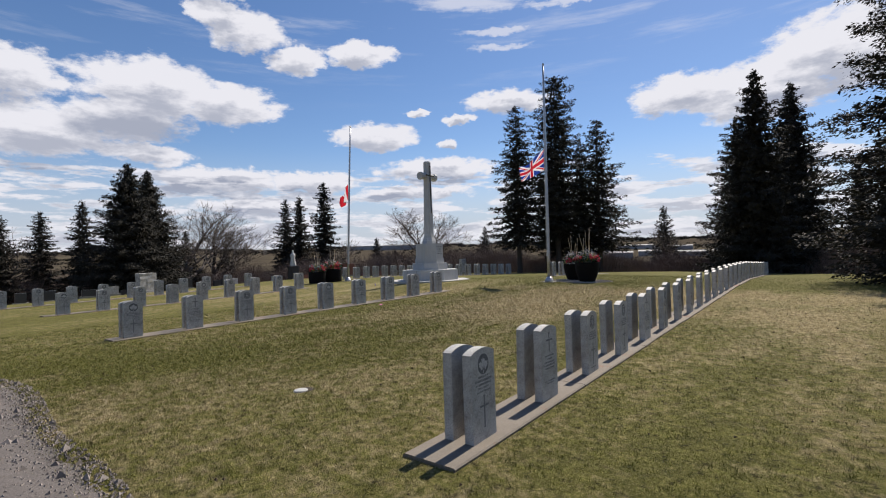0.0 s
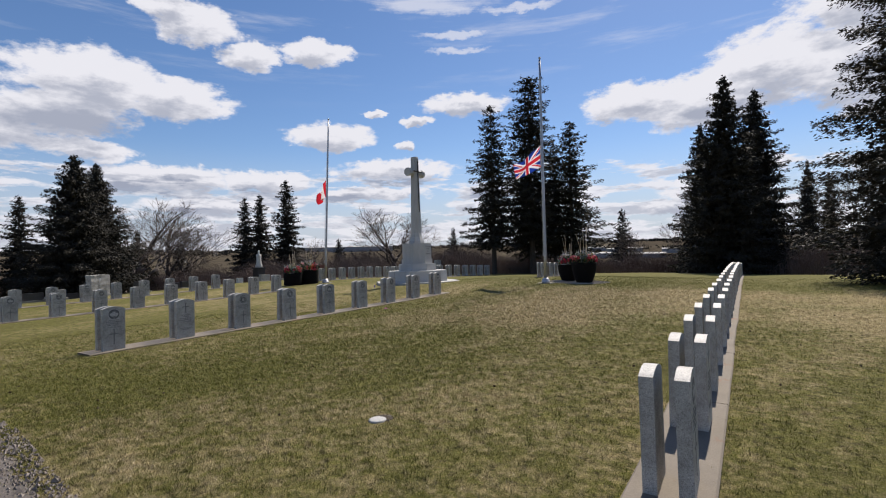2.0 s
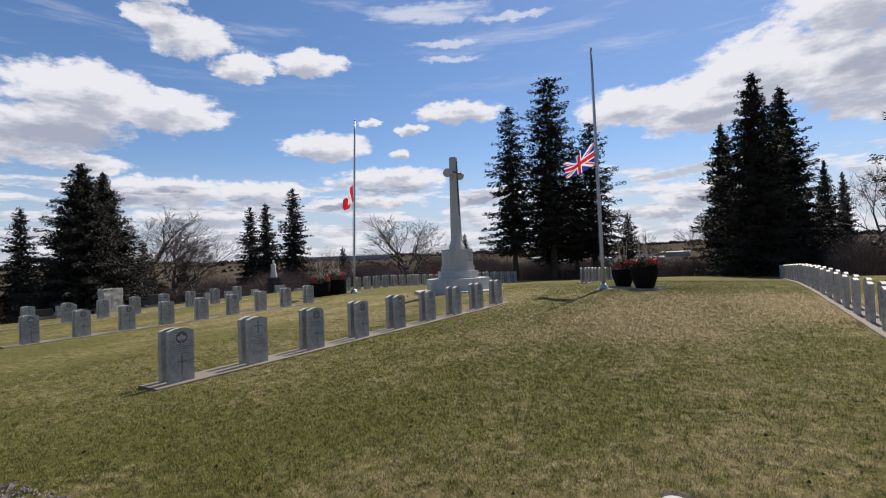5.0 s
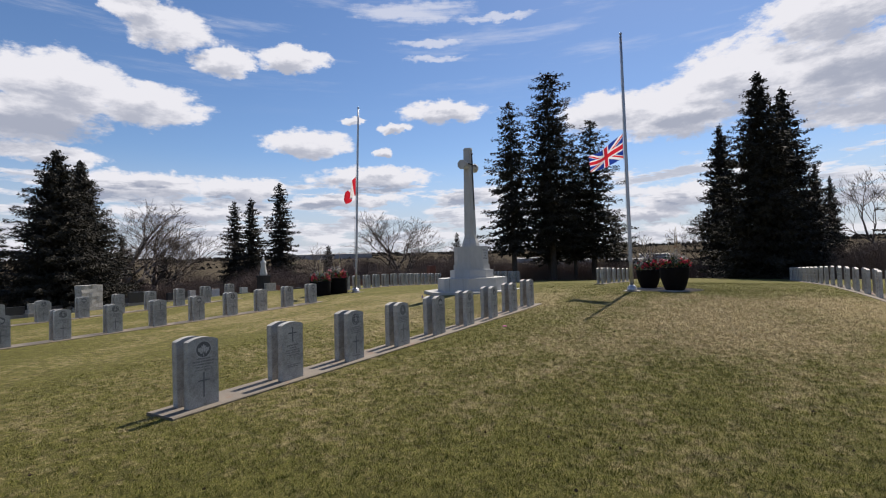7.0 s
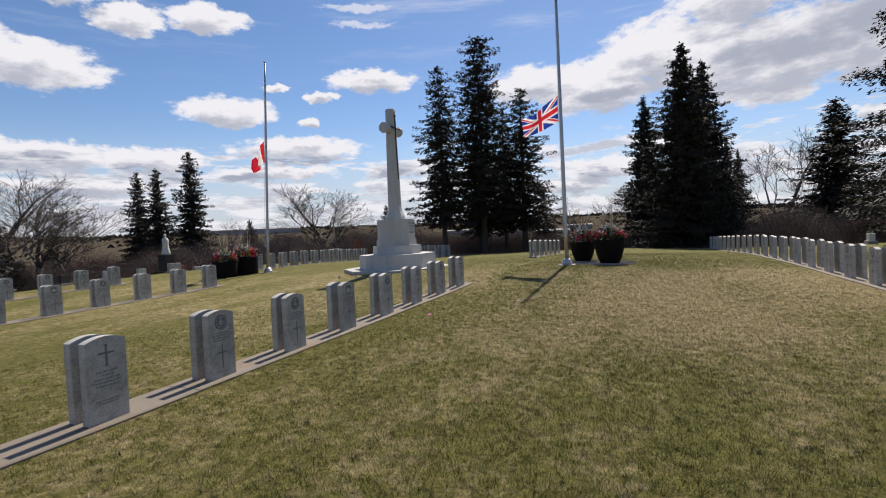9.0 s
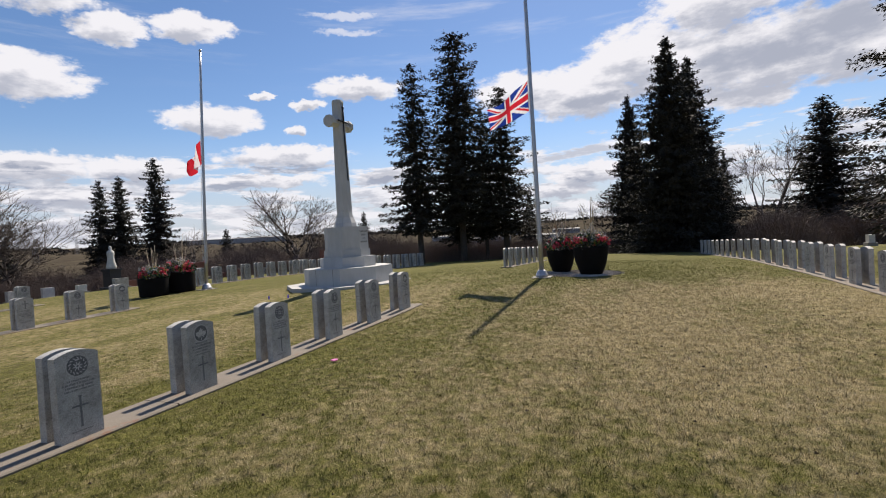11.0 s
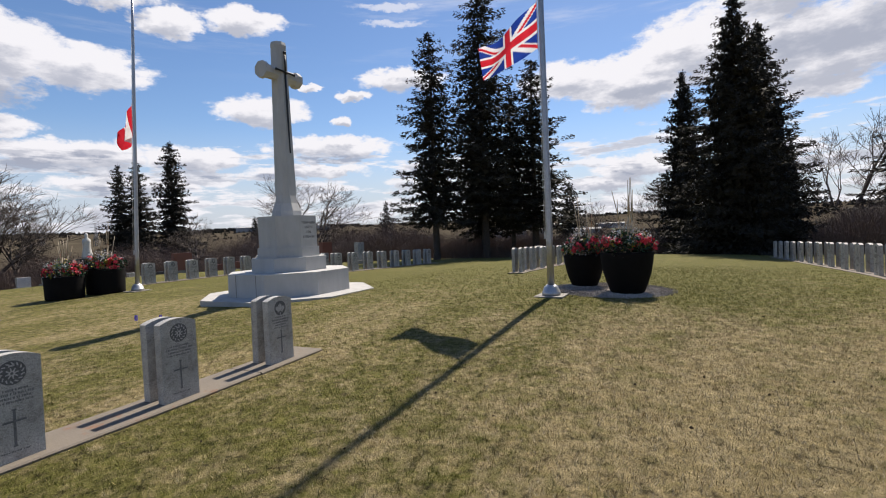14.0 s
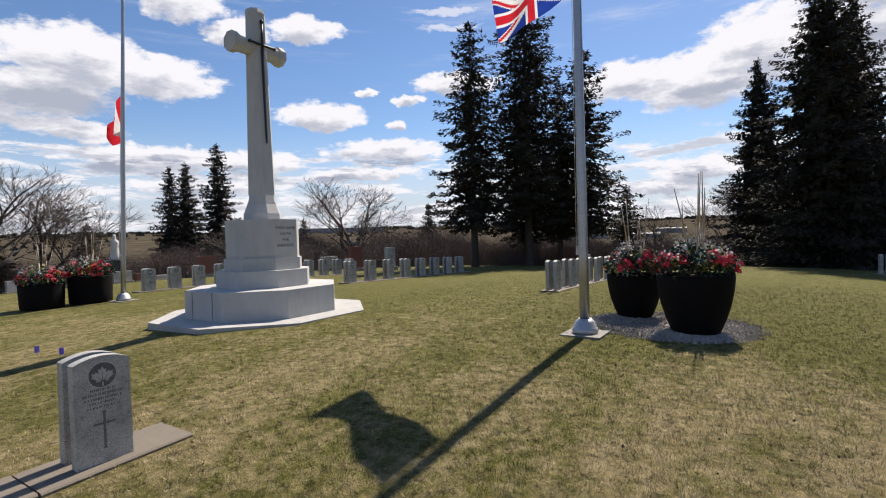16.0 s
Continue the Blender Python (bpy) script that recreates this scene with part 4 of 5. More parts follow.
def build_planter(x, y, r, h, seed, rows, label, canes=5):
    z0 = hz(x, y) + 0.02
    rng = np.random.default_rng(seed)
    ob = thing("planter", x, y, z0, label=label, category="planter", group="flower planters")
    bm = bmesh.new()
    lathe(bm, [(a * r, b * h) for a, b in rows] + [(r * 0.93, h * 1.0), (r * 0.91, h * 0.9)], 40, cap=False)
    bm.faces.new([v for v in bm.verts if abs(v.co.z - rows[0][1] * h) < 1e-5][::-1])
    part("pot", bm, M_POT, ob)
    bm = bmesh.new()
    lathe(bm, [(r * 0.92, h * 0.90), (r * 0.5, h * 0.97), (0.02, h * 1.0)], 24)
    part("soil", bm, M_SOIL, ob)
    groups = {"greenery": (M_GREEN, 80, 0.05, 9, 0.06, 0.24), "red_bloom": (M_RED, 46, 0.056, 16, 0.030, 0.36), "yellow_sprig": (M_YELLOW, 34, 0.036, 10, 0.05, 0.34), "silver_sprig": (M_SILVER, 40, 0.026, 16, 0.05, 0.56), "dark_greenery": (M_NEEDLE, 70, 0.05, 9, 0.07, 0.12)}
    for nm, (mat, n, size, leaves, spread, lift) in groups.items():
        verts = []
        for _ in range(n):
            a, rr = rng.uniform(0, 6.28), r * 0.97 * math.sqrt(rng.random())
            if nm == "red_bloom":
                rr = r * rng.uniform(0.55, 1.03)
            dome = 0.24 * (1 - (rr / r) ** 2) + 0.02
            sprig(rng, verts, (rr * math.cos(a), rr * math.sin(a), h + dome + lift * rng.random() * 0.6), size, leaves, spread)
        me = triangles(nm, np.array(verts), mat)
        tagged(part_mesh(nm, me, ob), kind="stuff")
    for _ in range(canes):
        bm = bmesh.new()
        a, lean = rng.uniform(0, 6.28), rng.uniform(0.02, 0.30)
        p = Vector((0.10 * math.cos(a), 0.10 * math.sin(a), h))
        q = p + Vector((lean * math.cos(a), lean * math.sin(a), rng.uniform(0.8, 1.25) * (1.0 + 0.8 * (h - 0.5))))
        mid = p.lerp(q, 0.5) + Vector((rng.normal(0, 0.02), rng.normal(0, 0.02), 0))
        tube(bm, p, mid, 0.017, 0.013, 6)
        tube(bm, mid, q, 0.013, 0.006, 6)
        part("cane", bm, M_CANE, ob, "bare pale cane")


ROUND = [(0.60, 0.0), (0.64, 0.03), (0.78, 0.25), (0.90, 0.5), (0.97, 0.75), (1.0, 0.95), (1.0, 1.0)]
DRUM = [(0.93, 0.0), (0.95, 0.03), (0.97, 0.4), (0.99, 0.8), (1.0, 0.95), (1.0, 1.0)]
build_planter(-8.59, 22.14, 0.55, 0.89, 3, ROUND, "large rounded black planter full of red flowers on gravel", 7)
build_planter(-9.69, 23.17, 0.485, 0.77, 4, ROUND, "smaller rounded black planter with red and white flowers on gravel", 5)
build_planter(-24.7, 19.1, 0.53, 0.68, 5, DRUM, "black drum planter with red flowers and bare canes", 7)
build_planter(-24.7, 20.3, 0.57, 0.80, 6, DRUM, "taller black drum planter with red flowers", 5)


def gravel_bed(cx, cy, rx, ry, n, seed):
    rng = np.random.default_rng(seed)
    bm = bmesh.new()
    ring = []
    for k in range(48):
        t = 2 * math.pi * k / 48
        w = 1 + 0.04 * math.sin(3 * t) + 0.03 * math.sin(7 * t + 1)
        x, y = cx + rx * w * math.cos(t), cy + ry * w * math.sin(t)
        ring.append(bm.verts.new((x, y, hz(x, y) - 0.006)))
    c = bm.verts.new((cx, cy, hz(cx, cy) + 0.03))
    for k in range(48):
        bm.faces.new((ring[k], ring[(k + 1) % 48], c))
    me = bpy.data.meshes.new("gravel_bed")
    bm.to_mesh(me)
    bm.free()
    me.materials.append(M_GRAVEL_BED)
    tagged(new("gravel_bed", me), "oval bed of pale gravel under planters", "gravel bed", kind="structure")
    t, q = rng.uniform(0, 6.28, n), np.sqrt(rng.random(n)) * rng.choice((0.96, 1.0, 1.06), n)
    stones("gravel", cx + rx * q * np.cos(t), cy + ry * q * np.sin(t), rng.uniform(0.009, 0.024, n), rng, 0.022, "pale mixed gravel around planters")
    return cx, cy, rx, ry


gravel_bed(-8.98, 22.5, 1.30, 1.35, 7600, 8)
BEAMS.append((-9.95, -8.0, 21.4, 23.6, 0.0))
BEAMS.append((CX - 1.75, CX + 1.75, CY - 1.75, CY + 1.75, 0.0))


# ---- trees ----
def spruce_mesh(seed, h, r, clear=0.06, density=1.0, ragged=0.25, droop=0.35, top=1.0, core=1.0, fine=1.0, gap=0.30, flat=0.20):
    """Crown of a spruce: whorls of drooping boughs clad in small needle sprays."""
    rng = np.random.default_rng(seed)
    tris = []
    z = h * clear
    while z < h * 0.985:
        s = (z - h * clear) / (h * (1 - clear))
        reach = r * (1 - s) ** (0.78 * top) * (0.55 + 0.45 * min(1, s * 6 + 0.45)) + 0.10
        count = int(5 + 3 * (1 - s))
        start = rng.uniform(0, 6.28)
        for k in range(count):
            a = start + 6.283 * k / count + rng.normal(0, 0.25)
            length = reach * rng.uniform(1 - ragged * 1.6, 1 + ragged * 0.6)
            if rng.random() < 0.07:
                length *= 0.45
            d = np.array([math.cos(a), math.sin(a), 0])
            side = np.array([-d[1], d[0], 0])
            dr = droop * rng.uniform(0.6, 1.4) * (1 - 0.75 * s)
            z0 = z + rng.normal(0, 0.12)
            n = max(6, int(length * 25 * density))
            q = rng.random(n) ** 0.62
            c = d[None] * (q * length)[:, None]
            c[:, 2] = z0 + length * (0.22 * s * q - dr * q + 0.42 * dr * q ** 3)
            off = rng.normal(0, 1, n) * length * flat * (1.1 - q * 0.85)
            c += side[None] * off[:, None]
            c[:, 2] += rng.normal(-0.06, 0.08, n) - np.abs(off) * 0.25
            way = d[None] * rng.uniform(0.3, 1.0, n)[:, None] + side[None] * (np.sign(off) * rng.uniform(0.2, 1.0, n))[:, None]
            way[:, 2] = rng.normal(-0.2, 0.35, n)
            way /= np.linalg.norm(way, axis=1)[:, None]
            cross = np.cross(way, rng.normal(0, 1, (n, 3)))
            cross /= np.linalg.norm(cross, axis=1)[:, None] + 1e-9
            size = fine * rng.uniform(0.22, 0.54, n) * (0.7 + 0.3 * (1 - s)) * (1.25 - 0.45 * q)
            wide = size * rng.uniform(0.13, 0.25, n)
            p0, p1 = c - way * (size * 0.4)[:, None], c + way * (size * 0.75)[:, None]
            tris.append(np.stack([p0, c + cross * wide[:, None], p1], 1))
            tris.append(np.stack([p0, p1, c - cross * wide[:, None]], 1))
            # the bough itself, and dense growth about the stem
            e = d * length * 0.8 + np.array([0, 0, z0 + length * (0.18 * s - dr * 0.75)])
            b = np.array([0, 0, z0 + 0.05])
            tris.append(np.stack([b + side * 0.03, b - side * 0.03, e])[None])
            m = int(2 * core + 3 * core * length)
            cc = d[None] * (length * rng.uniform(0.05, 0.62, m))[:, None] + side[None] * rng.normal(0, length * 0.16, m)[:, None]
            cc[:, 2] += z0 - dr * np.linalg.norm(cc, axis=1) + rng.normal(0, 0.12, m)
            big = fine * rng.uniform(0.30, 0.62, m)[:, None] * min(1.0, 0.35 + length * 0.4)
            w1, w2 = rng.normal(0, 1, (m, 3)), rng.normal(0, 1, (m, 3))
            w1 /= np.linalg.norm(w1, axis=1)[:, None]
            w2 /= np.linalg.norm(w2, axis=1)[:, None]
            tris.append(np.stack([cc - w1 * big * 0.6, cc + w1 * big * 0.6, cc + w2 * big], 1))
        z += gap * (0.75 + 0.45 * rng.random()) / max(0.6, density ** 0.5)
    return np.concatenate(tris)


def trunk_mesh(h, r0, seed, mat):
    rng = random.Random(seed)
    bm = bmesh.new()
    rows = [(r0 * 1.35, -0.4), (r0 * 1.1, 0.15), (r0, 0.6)] + [(r0 * (1 - k / 9) + 0.015, h * k / 9 + 0.6 * (1 - k / 9)) for k in range(1, 10)]
    lathe(bm, rows, 10)
    for v in bm.verts:
        v.co.x += 0.02 * rng.uniform(-1, 1)
        v.co.y += 0.02 * rng.uniform(-1, 1)
    me = bpy.data.meshes.new("trunk")
    bm.to_mesh(me)
    bm.free()
    me.materials.append(mat)
    return me


def spruce_kind(seed, h, r, mat, label, **kw):
    ob = thing("spruce_tree", 0, 0, -80, label=label, category="spruce tree", group="spruce trees")
    part_mesh("trunk", trunk_mesh(h * 0.97, 0.012 * h + 0.04, seed, M_BARK), ob)
    part_mesh("crown", triangles("crown", spruce_mesh(seed, h, r, **kw), mat), ob)
    return ob, h


tree_used = set()


def plant(kind, x, y, top, turn, wide=1.0, base=None, label=""):
    """Set a tree so that its top reaches the height top."""
    ob, h = kind
    z = hz(x, y) if base is None else base
    s = (top - z) / h
    m = pose(x, y, z - 0.05, 0, 0, turn)
    if ob.name not in tree_used:
        tree_used.add(ob.name)
        ob.matrix_basis = m
        t = ob
    else:
        t = copy_thing(ob, m)
    t.scale = (s * wide, s * wide, s)
    if label:
        t["label"] = label
    return t


TALL = spruce_kind(31, 20, 3.9, M_NEEDLE, "tall dark green spruce with open ragged crown", clear=0.20, density=1.5, ragged=0.34, droop=0.42, top=0.48, core=0.7, fine=0.74, gap=0.42, flat=0.18)
SLIM = spruce_kind(32, 17, 3.2, M_NEEDLE, "slim dark green spruce with ragged boughs", clear=0.10, density=1.6, ragged=0.40, droop=0.50, top=0.76, core=1.3, fine=0.76, gap=0.42, flat=0.17)
FULL = spruce_kind(33, 17, 5.4, M_NEEDLE, "broad dense dark spruce reaching the ground", clear=0.03, density=1.8, ragged=0.30, droop=0.32, top=0.95, core=2.6, fine=0.72, gap=0.42, flat=0.15)
CONE = spruce_kind(34, 13, 5.0, M_NEEDLE_BLUE, "dense conical blue-green spruce", clear=0.02, density=2.2, ragged=0.20, droop=-0.22, top=1.02, core=2.4, fine=0.62, gap=0.34, flat=0.13)
SMALL = spruce_kind(35, 7, 1.8, M_NEEDLE, "small young spruce on the slope", clear=0.04, density=1.6, ragged=0.3, droop=0.15, top=1.0, fine=0.6)

GROVE = spruce_kind(37, 17, 3.2, M_NEEDLE, "slim dark spruce with bare lower trunk and ragged boughs", clear=0.19, density=1.6, ragged=0.40, droop=0.42, top=0.74, core=0.6, fine=0.70, gap=0.42, flat=0.17)
# clump beyond the cross
plant(TALL, -21.5, 46.6, 19.6, 20, 1.05)
plant(GROVE, -24.1, 43.2, 16.5, 80, 1.05)
plant(GROVE, -18.4, 49.8, 15.3, 200, 1.25)
plant(GROVE, -20.2, 49.5, 13.5, 130, 0.9)
plant(GROVE, -22.6, 48.6, 11.5, 250, 0.95)
# broad clump by the end of the east row
plant(FULL, -4.4, 49.0, 16.5, 10, 0.95)
plant(FULL, -2.3, 56.0, 16.8, 120, 0.92)
plant(FULL, -7.5, 62.0, 15.6, 240, 0.80)
plant(FULL, 3.5, 87, 13.9, 40, 0.58)
plant(FULL, 7.3, 103, 13.9, 300, 0.50)
# the tall spruce near the lane side and those past the east row
NEAR = spruce_kind(36, 19, 5.4, M_NEEDLE, "tall dark spruce with boughs sweeping to the lawn", clear=0.05, density=3.4, ragged=0.22, droop=0.36, top=0.60, core=8, fine=0.46, gap=0.34, flat=0.20)
plant(NEAR, 4.9, 25.6, 18.8, 75, 1.06, label="tall dark spruce with boughs sweeping to the lawn")
plant(SLIM, 12.2, 71, 14.7, 160, 1.8)
plant(SLIM, 17, 62, 13, 190, 1.4)
# west side
plant(CONE, -46.4, 16.1, 10.2, 15, 1.0)
plant(CONE, -49.0, 18.6, 10.2, 140, 0.9)
plant(SLIM, -65.5, 18.0, 8.9, 60, 1.2)
plant(SLIM, -69, 15.0, 7.8, 20, 1.3)
plant(SLIM, -66, 11.0, 7.0, 220, 1.3)
plant(SMALL, -60, 26.8, 5.2, 100, 1.2)
plant(SMALL, -78, 41.0, 4.6, 10, 1.3)
plant(SLIM, -61.6, 48.4, 13.7, 330, 1.1)
plant(SLIM, -66.4, 47.3, 11.8, 110, 1.1)
plant(SLIM, -70.6, 47.6, 11.8, 10, 1.0)
plant(SMALL, -86, 83, 6.1, 70, 1.3)
plant(SMALL, -40.7, 62.0, 5.6, 250, 1.1)
plant(SMALL, -33.5, 135, 12.6, 30, 1.2)


def bare_tree_mesh(seed, h, spread=0.55, depth=7, lean=0.0):
    """Leafless tree: a tapered trunk that forks again and again into fine twigs."""
    rng = random.Random(seed)
    bm_trunk, bm_crown = bmesh.new(), bmesh.new()

    def grow(p, way, length, r, level):
        q = p + way * length * 0.5 + Vector((rng.uniform(-1, 1), rng.uniform(-1, 1), rng.uniform(-0.3, 0.5))) * length * 0.05
        e = q + (way + Vector((rng.uniform(-1, 1), rng.uniform(-1, 1), rng.uniform(-0.1, 0.5))) * 0.20).normalized() * length * 0.5
        bm = bm_trunk if level == 0 else bm_crown
        n = 8 if level == 0 else (5 if level < 3 else 3)
        if level < 5:
            tube(bm, p, q, r, r * 0.84, n)
            tube(bm, q, e, r * 0.84, r * 0.66, n)
        else:
            tube(bm, p, e, r, r * 0.6, n)
        if level >= depth:
            return
        for k in range(4 if level == 0 else (rng.choice((2, 3, 3)) if level < depth - 1 else 3)):
            dev = Vector((rng.gauss(0, 1), rng.gauss(0, 1), rng.gauss(0.3, 0.55))).normalized()
            w = (way * (0.95 if k == 0 else 0.62) + dev * spread * (0.55 if k == 0 else 1.0)).normalized()
            start = e if k == 0 else q.lerp(e, rng.uniform(0.1, 1))
            grow(start, w, length * rng.uniform(0.66, 0.88), max(0.0075, r * (0.64 if k == 0 else 0.48)), level + 1)

    grow(Vector((0, 0, -0.2)), Vector((lean, 0, 1)).normalized(), h * 0.20, h * 0.021, 0)
    out = []
    grown = h / max(v.co.z for v in bm_crown.verts)
    for bm in (bm_trunk, bm_crown):
        bmesh.ops.scale(bm, vec=(grown, grown, grown), verts=bm.verts[:])
    for nm, bm in (("trunk", bm_trunk), ("crown", bm_crown)):
        me = bpy.data.meshes.new(nm)
        bm.to_mesh(me)
        bm.free()
        me.materials.append(M_TWIG)
        out.append(me)
    return out


def bare_kind(seed, h, label, **kw):
    ob = thing("bare_tree", 0, 0, -80, label=label, category="tree", group="leafless trees")
    a, b = bare_tree_mesh(seed, h, **kw)
    part_mesh("trunk", a, ob)
    part_mesh("crown", b, ob, "leafless branches and twigs")
    return ob, h


BARE = bare_kind(41, 10, "leafless spreading deciduous tree in early spring")
BARE_TWO = bare_kind(42, 8, "leafless many-stemmed deciduous tree in early spring", spread=0.75, depth=6)
plant(BARE, -45.5, 53.5, 8.6, 30, 1.45)
plant(BARE_TWO, -41, 50, 5.4, 100, 1.2)
plant(BARE, -58, 26, 8.6, 200, 1.4)
plant(BARE, -63, 31.5, 8.3, 140, 1.35)
plant(BARE_TWO, -52, 22, 5.6, 10, 1.2)
plant(BARE_TWO, -70, 12, 5.8, 60, 1.2)
plant(BARE, 11.3, 89, 14.4, 120, 0.95)
plant(BARE_TWO, 14, 70, 9, 20, 1.1)
plant(BARE_TWO, -16.2, 66, 4.9, 320, 1.0)
plant(BARE, -9.5, 80, 8.0, 250, 1.0)
plant(BARE_TWO, -44, 38, 4.2, 190, 1.1)
plant(BARE, -62, 33, 5.5, 90, 1.0)


def brush(name, spots, seed, label):
    """Thickets of bare twigs: fans of fine upright stems."""
    rng = np.random.default_rng(seed)
    tris = []
    for x, y, w, h, n in spots:
        px, py = rng.normal(x, w * 0.42, n), rng.normal(y, w * 0.42, n)
        pz = height(px, py)
        lean = rng.normal(0, 0.30, (n, 2))
        tall = h * rng.uniform(0.45, 1.1, n) * np.exp(-((px - x) ** 2 + (py - y) ** 2) / (2.2 * (w * 0.6) ** 2))
        wide = rng.uniform(0.008, 0.024, n) * (1 + max(0.0, w - 5) * 0.6)
        a = rng.uniform(0, 3.14, n)
        sx, sy = wide * np.cos(a), wide * np.sin(a)
        v = np.zeros((n, 3, 3))
        v[:, 0] = np.stack([px - sx, py - sy, pz - 0.05], -1)
        v[:, 1] = np.stack([px + sx, py + sy, pz - 0.05], -1)
        v[:, 2] = np.stack([px + lean[:, 0] * tall, py + lean[:, 1] * tall, pz + tall], -1)
        tris.append(v)
        # side twigs
        k = rng.uniform(0.35, 0.9, n)
        b = v[:, 0] * (1 - k)[:, None] + v[:, 2] * k[:, None]
        off = np.stack([rng.normal(0, 0.3, n), rng.normal(0, 0.3, n), rng.uniform(0.05, 0.4, n)], -1) * tall[:, None] * 0.6
        u = np.zeros((n, 3, 3))
        u[:, 0], u[:, 1], u[:, 2] = b, b + np.stack([sx, sy, np.full(n, 0.02)], -1), b + off
        tris.append(u)
    return tagged(new(name, triangles(name, np.concatenate(tris), M_BRUSH)), label, "shrubs", kind="stuff")


brng = random.Random(77)
spots = []
for k in range(60):
    t = k / 59
    spots.append((-100 + 78 * t + brng.uniform(-4, 4), 8 + 68 * t + brng.uniform(-6, 10), brng.uniform(3.5, 6.0), brng.uniform(3.6, 5.6), 2200))
for k in range(70):
    t = k / 69
    a, d = radians(-92 + 112 * t + brng.uniform(-1.5, 1.5)), brng.uniform(125, 230)
    spots.append((d * math.sin(a), d * math.cos(a), brng.uniform(7, 11), brng.uniform(3.5, 6.0), 900))
for k in range(14):
    spots.append((-24 + 2.4 * k + brng.uniform(-1, 1), 70 + brng.uniform(-6, 10), brng.uniform(3.0, 5.0), brng.uniform(2.0, 3.6), 900))
for k in range(46):
    t = k / 45
    x = -72 + 62 * t + brng.uniform(-2, 2)
    y = 22 + 40 * t + brng.uniform(-4, 6)
    spots.append((x, y, brng.uniform(2.4, 4.4), brng.uniform(1.8, 3.8), 2200))
for k in range(34):
    spots.append((1 + k * 1.5 + brng.uniform(-1, 1), 62 + brng.uniform(-6, 14), brng.uniform(2.4, 4.2), brng.uniform(3.2, 5.4), 1600))
for k in range(16):
    spots.append((2 + k * 2.0 + brng.uniform(-1, 1), 50 + brng.uniform(-3, 8), brng.uniform(2.4, 3.8), brng.uniform(2.8, 4.4), 2600))
for k in range(22):
    spots.append((-75 + brng.uniform(-8, 12), 2 + k * 1.8, brng.uniform(2, 4), brng.uniform(2.5, 4.5), 1200))
brush("thicket", spots, 78, "brown leafless thicket on the slope below the graves")


def far_woods():
    """Distant belts of conifers and bare woods across the valley and on the plain."""
    rng = np.random.default_rng(91)
    tris = []
    for r0, r1, n, h0, h1 in ((900, 1400, 700, 3, 5), (1600, 2900, 5200, 5, 10)):
        az_ = rng.uniform(-95, 45, n) + rng.normal(0, 3, n)
        rr = rng.uniform(r0, r1, n)
        x, y = rr * np.sin(np.radians(az_)), rr * np.cos(np.radians(az_))
        keep = noise_mask(x, y, r1)
        x, y = x[keep], y[keep]
        z, hh = height(x, y), rng.uniform(h0, h1, len(x))
        w = hh * rng.uniform(0.5, 1.5, len(x))
        for turn in (0.3, 1.35, 2.4):
            c, s = math.cos(turn), math.sin(turn)
            v = np.zeros((len(x), 3, 3))
            v[:, 0] = np.stack([x - w * c, y - w * s, z - 0.5], -1)
            v[:, 1] = np.stack([x + w * c, y + w * s, z - 0.5], -1)
            v[:, 2] = np.stack([x, y, z + hh], -1)
            tris.append(v)
    tagged(new("far_woods", triangles("far_woods", np.concatenate(tris), M_NEEDLE_BLUE)), "distant dark woods along the horizon", "woods", kind="stuff")


def noise_mask(x, y, scale):
    return np.sin(x / scale * 31 + 1.7) * np.cos(y / scale * 27) + np.sin((x + y) / scale * 53) * 0.6 > -0.25


far_woods()


# ---- other monuments and small things ----
def tablet(x, y, w, d, h, mat, label, turn=0.0, rough=False):
    ob = thing("gravestone", x, y, hz(x, y), turn, label=label, category="gravestone", group="older gravestones")
    bm = bmesh.new()
    box(bm, -d / 2 - 0.10, d / 2 + 0.10, -w / 2 - 0.10, w / 2 + 0.10, -0.2, 0.22)
    soften(bm, 0.015)
    part("base", bm, M_PAD if not rough else M_GRANITE, ob)
    bm = bmesh.new()
    box(bm, -d / 2, d / 2, -w / 2, w / 2, 0.22, h)
    if rough:
        bmesh.ops.subdivide_edges(bm, edges=bm.edges, cuts=5, use_grid_fill=True)
        rg = random.Random(int(x * 100))
        for v in bm.verts:
            if v.co.z > 0.3:
                v.co += Vector((rg.uniform(-1, 1), rg.uniform(-1, 1), rg.uniform(-1, 1))) * 0.018
    else:
        soften(bm, 0.04)
    part("tablet", bm, mat, ob)
    return ob


tablet(-36.5, 13.75, 1.15, 0.5, 1.40, M_GRANITE, "large rough grey granite gravestone on a stepped base", 12, True)
grng = random.Random(9)
for k in range(26):
    x = -36.5 - grng.random() * 9
    y = 8 + k * 1.3 + grng.uniform(-0.4, 0.4)
    w, h = grng.uniform(0.5, 1.0), grng.uniform(0.45, 0.9)
    mat, colour = grng.choice(((M_DARK_GRANITE, "polished black granite"), (M_DARK_GRANITE, "polished black granite"), (M_RED_GRANITE, "red granite"), (M_GRANITE, "grey granite"), (M_MARBLE, "weathered white marble")))
    tablet(x, y, w, 0.25, h, mat, "low " + colour + " gravestone on a concrete base", grng.uniform(-8, 8))
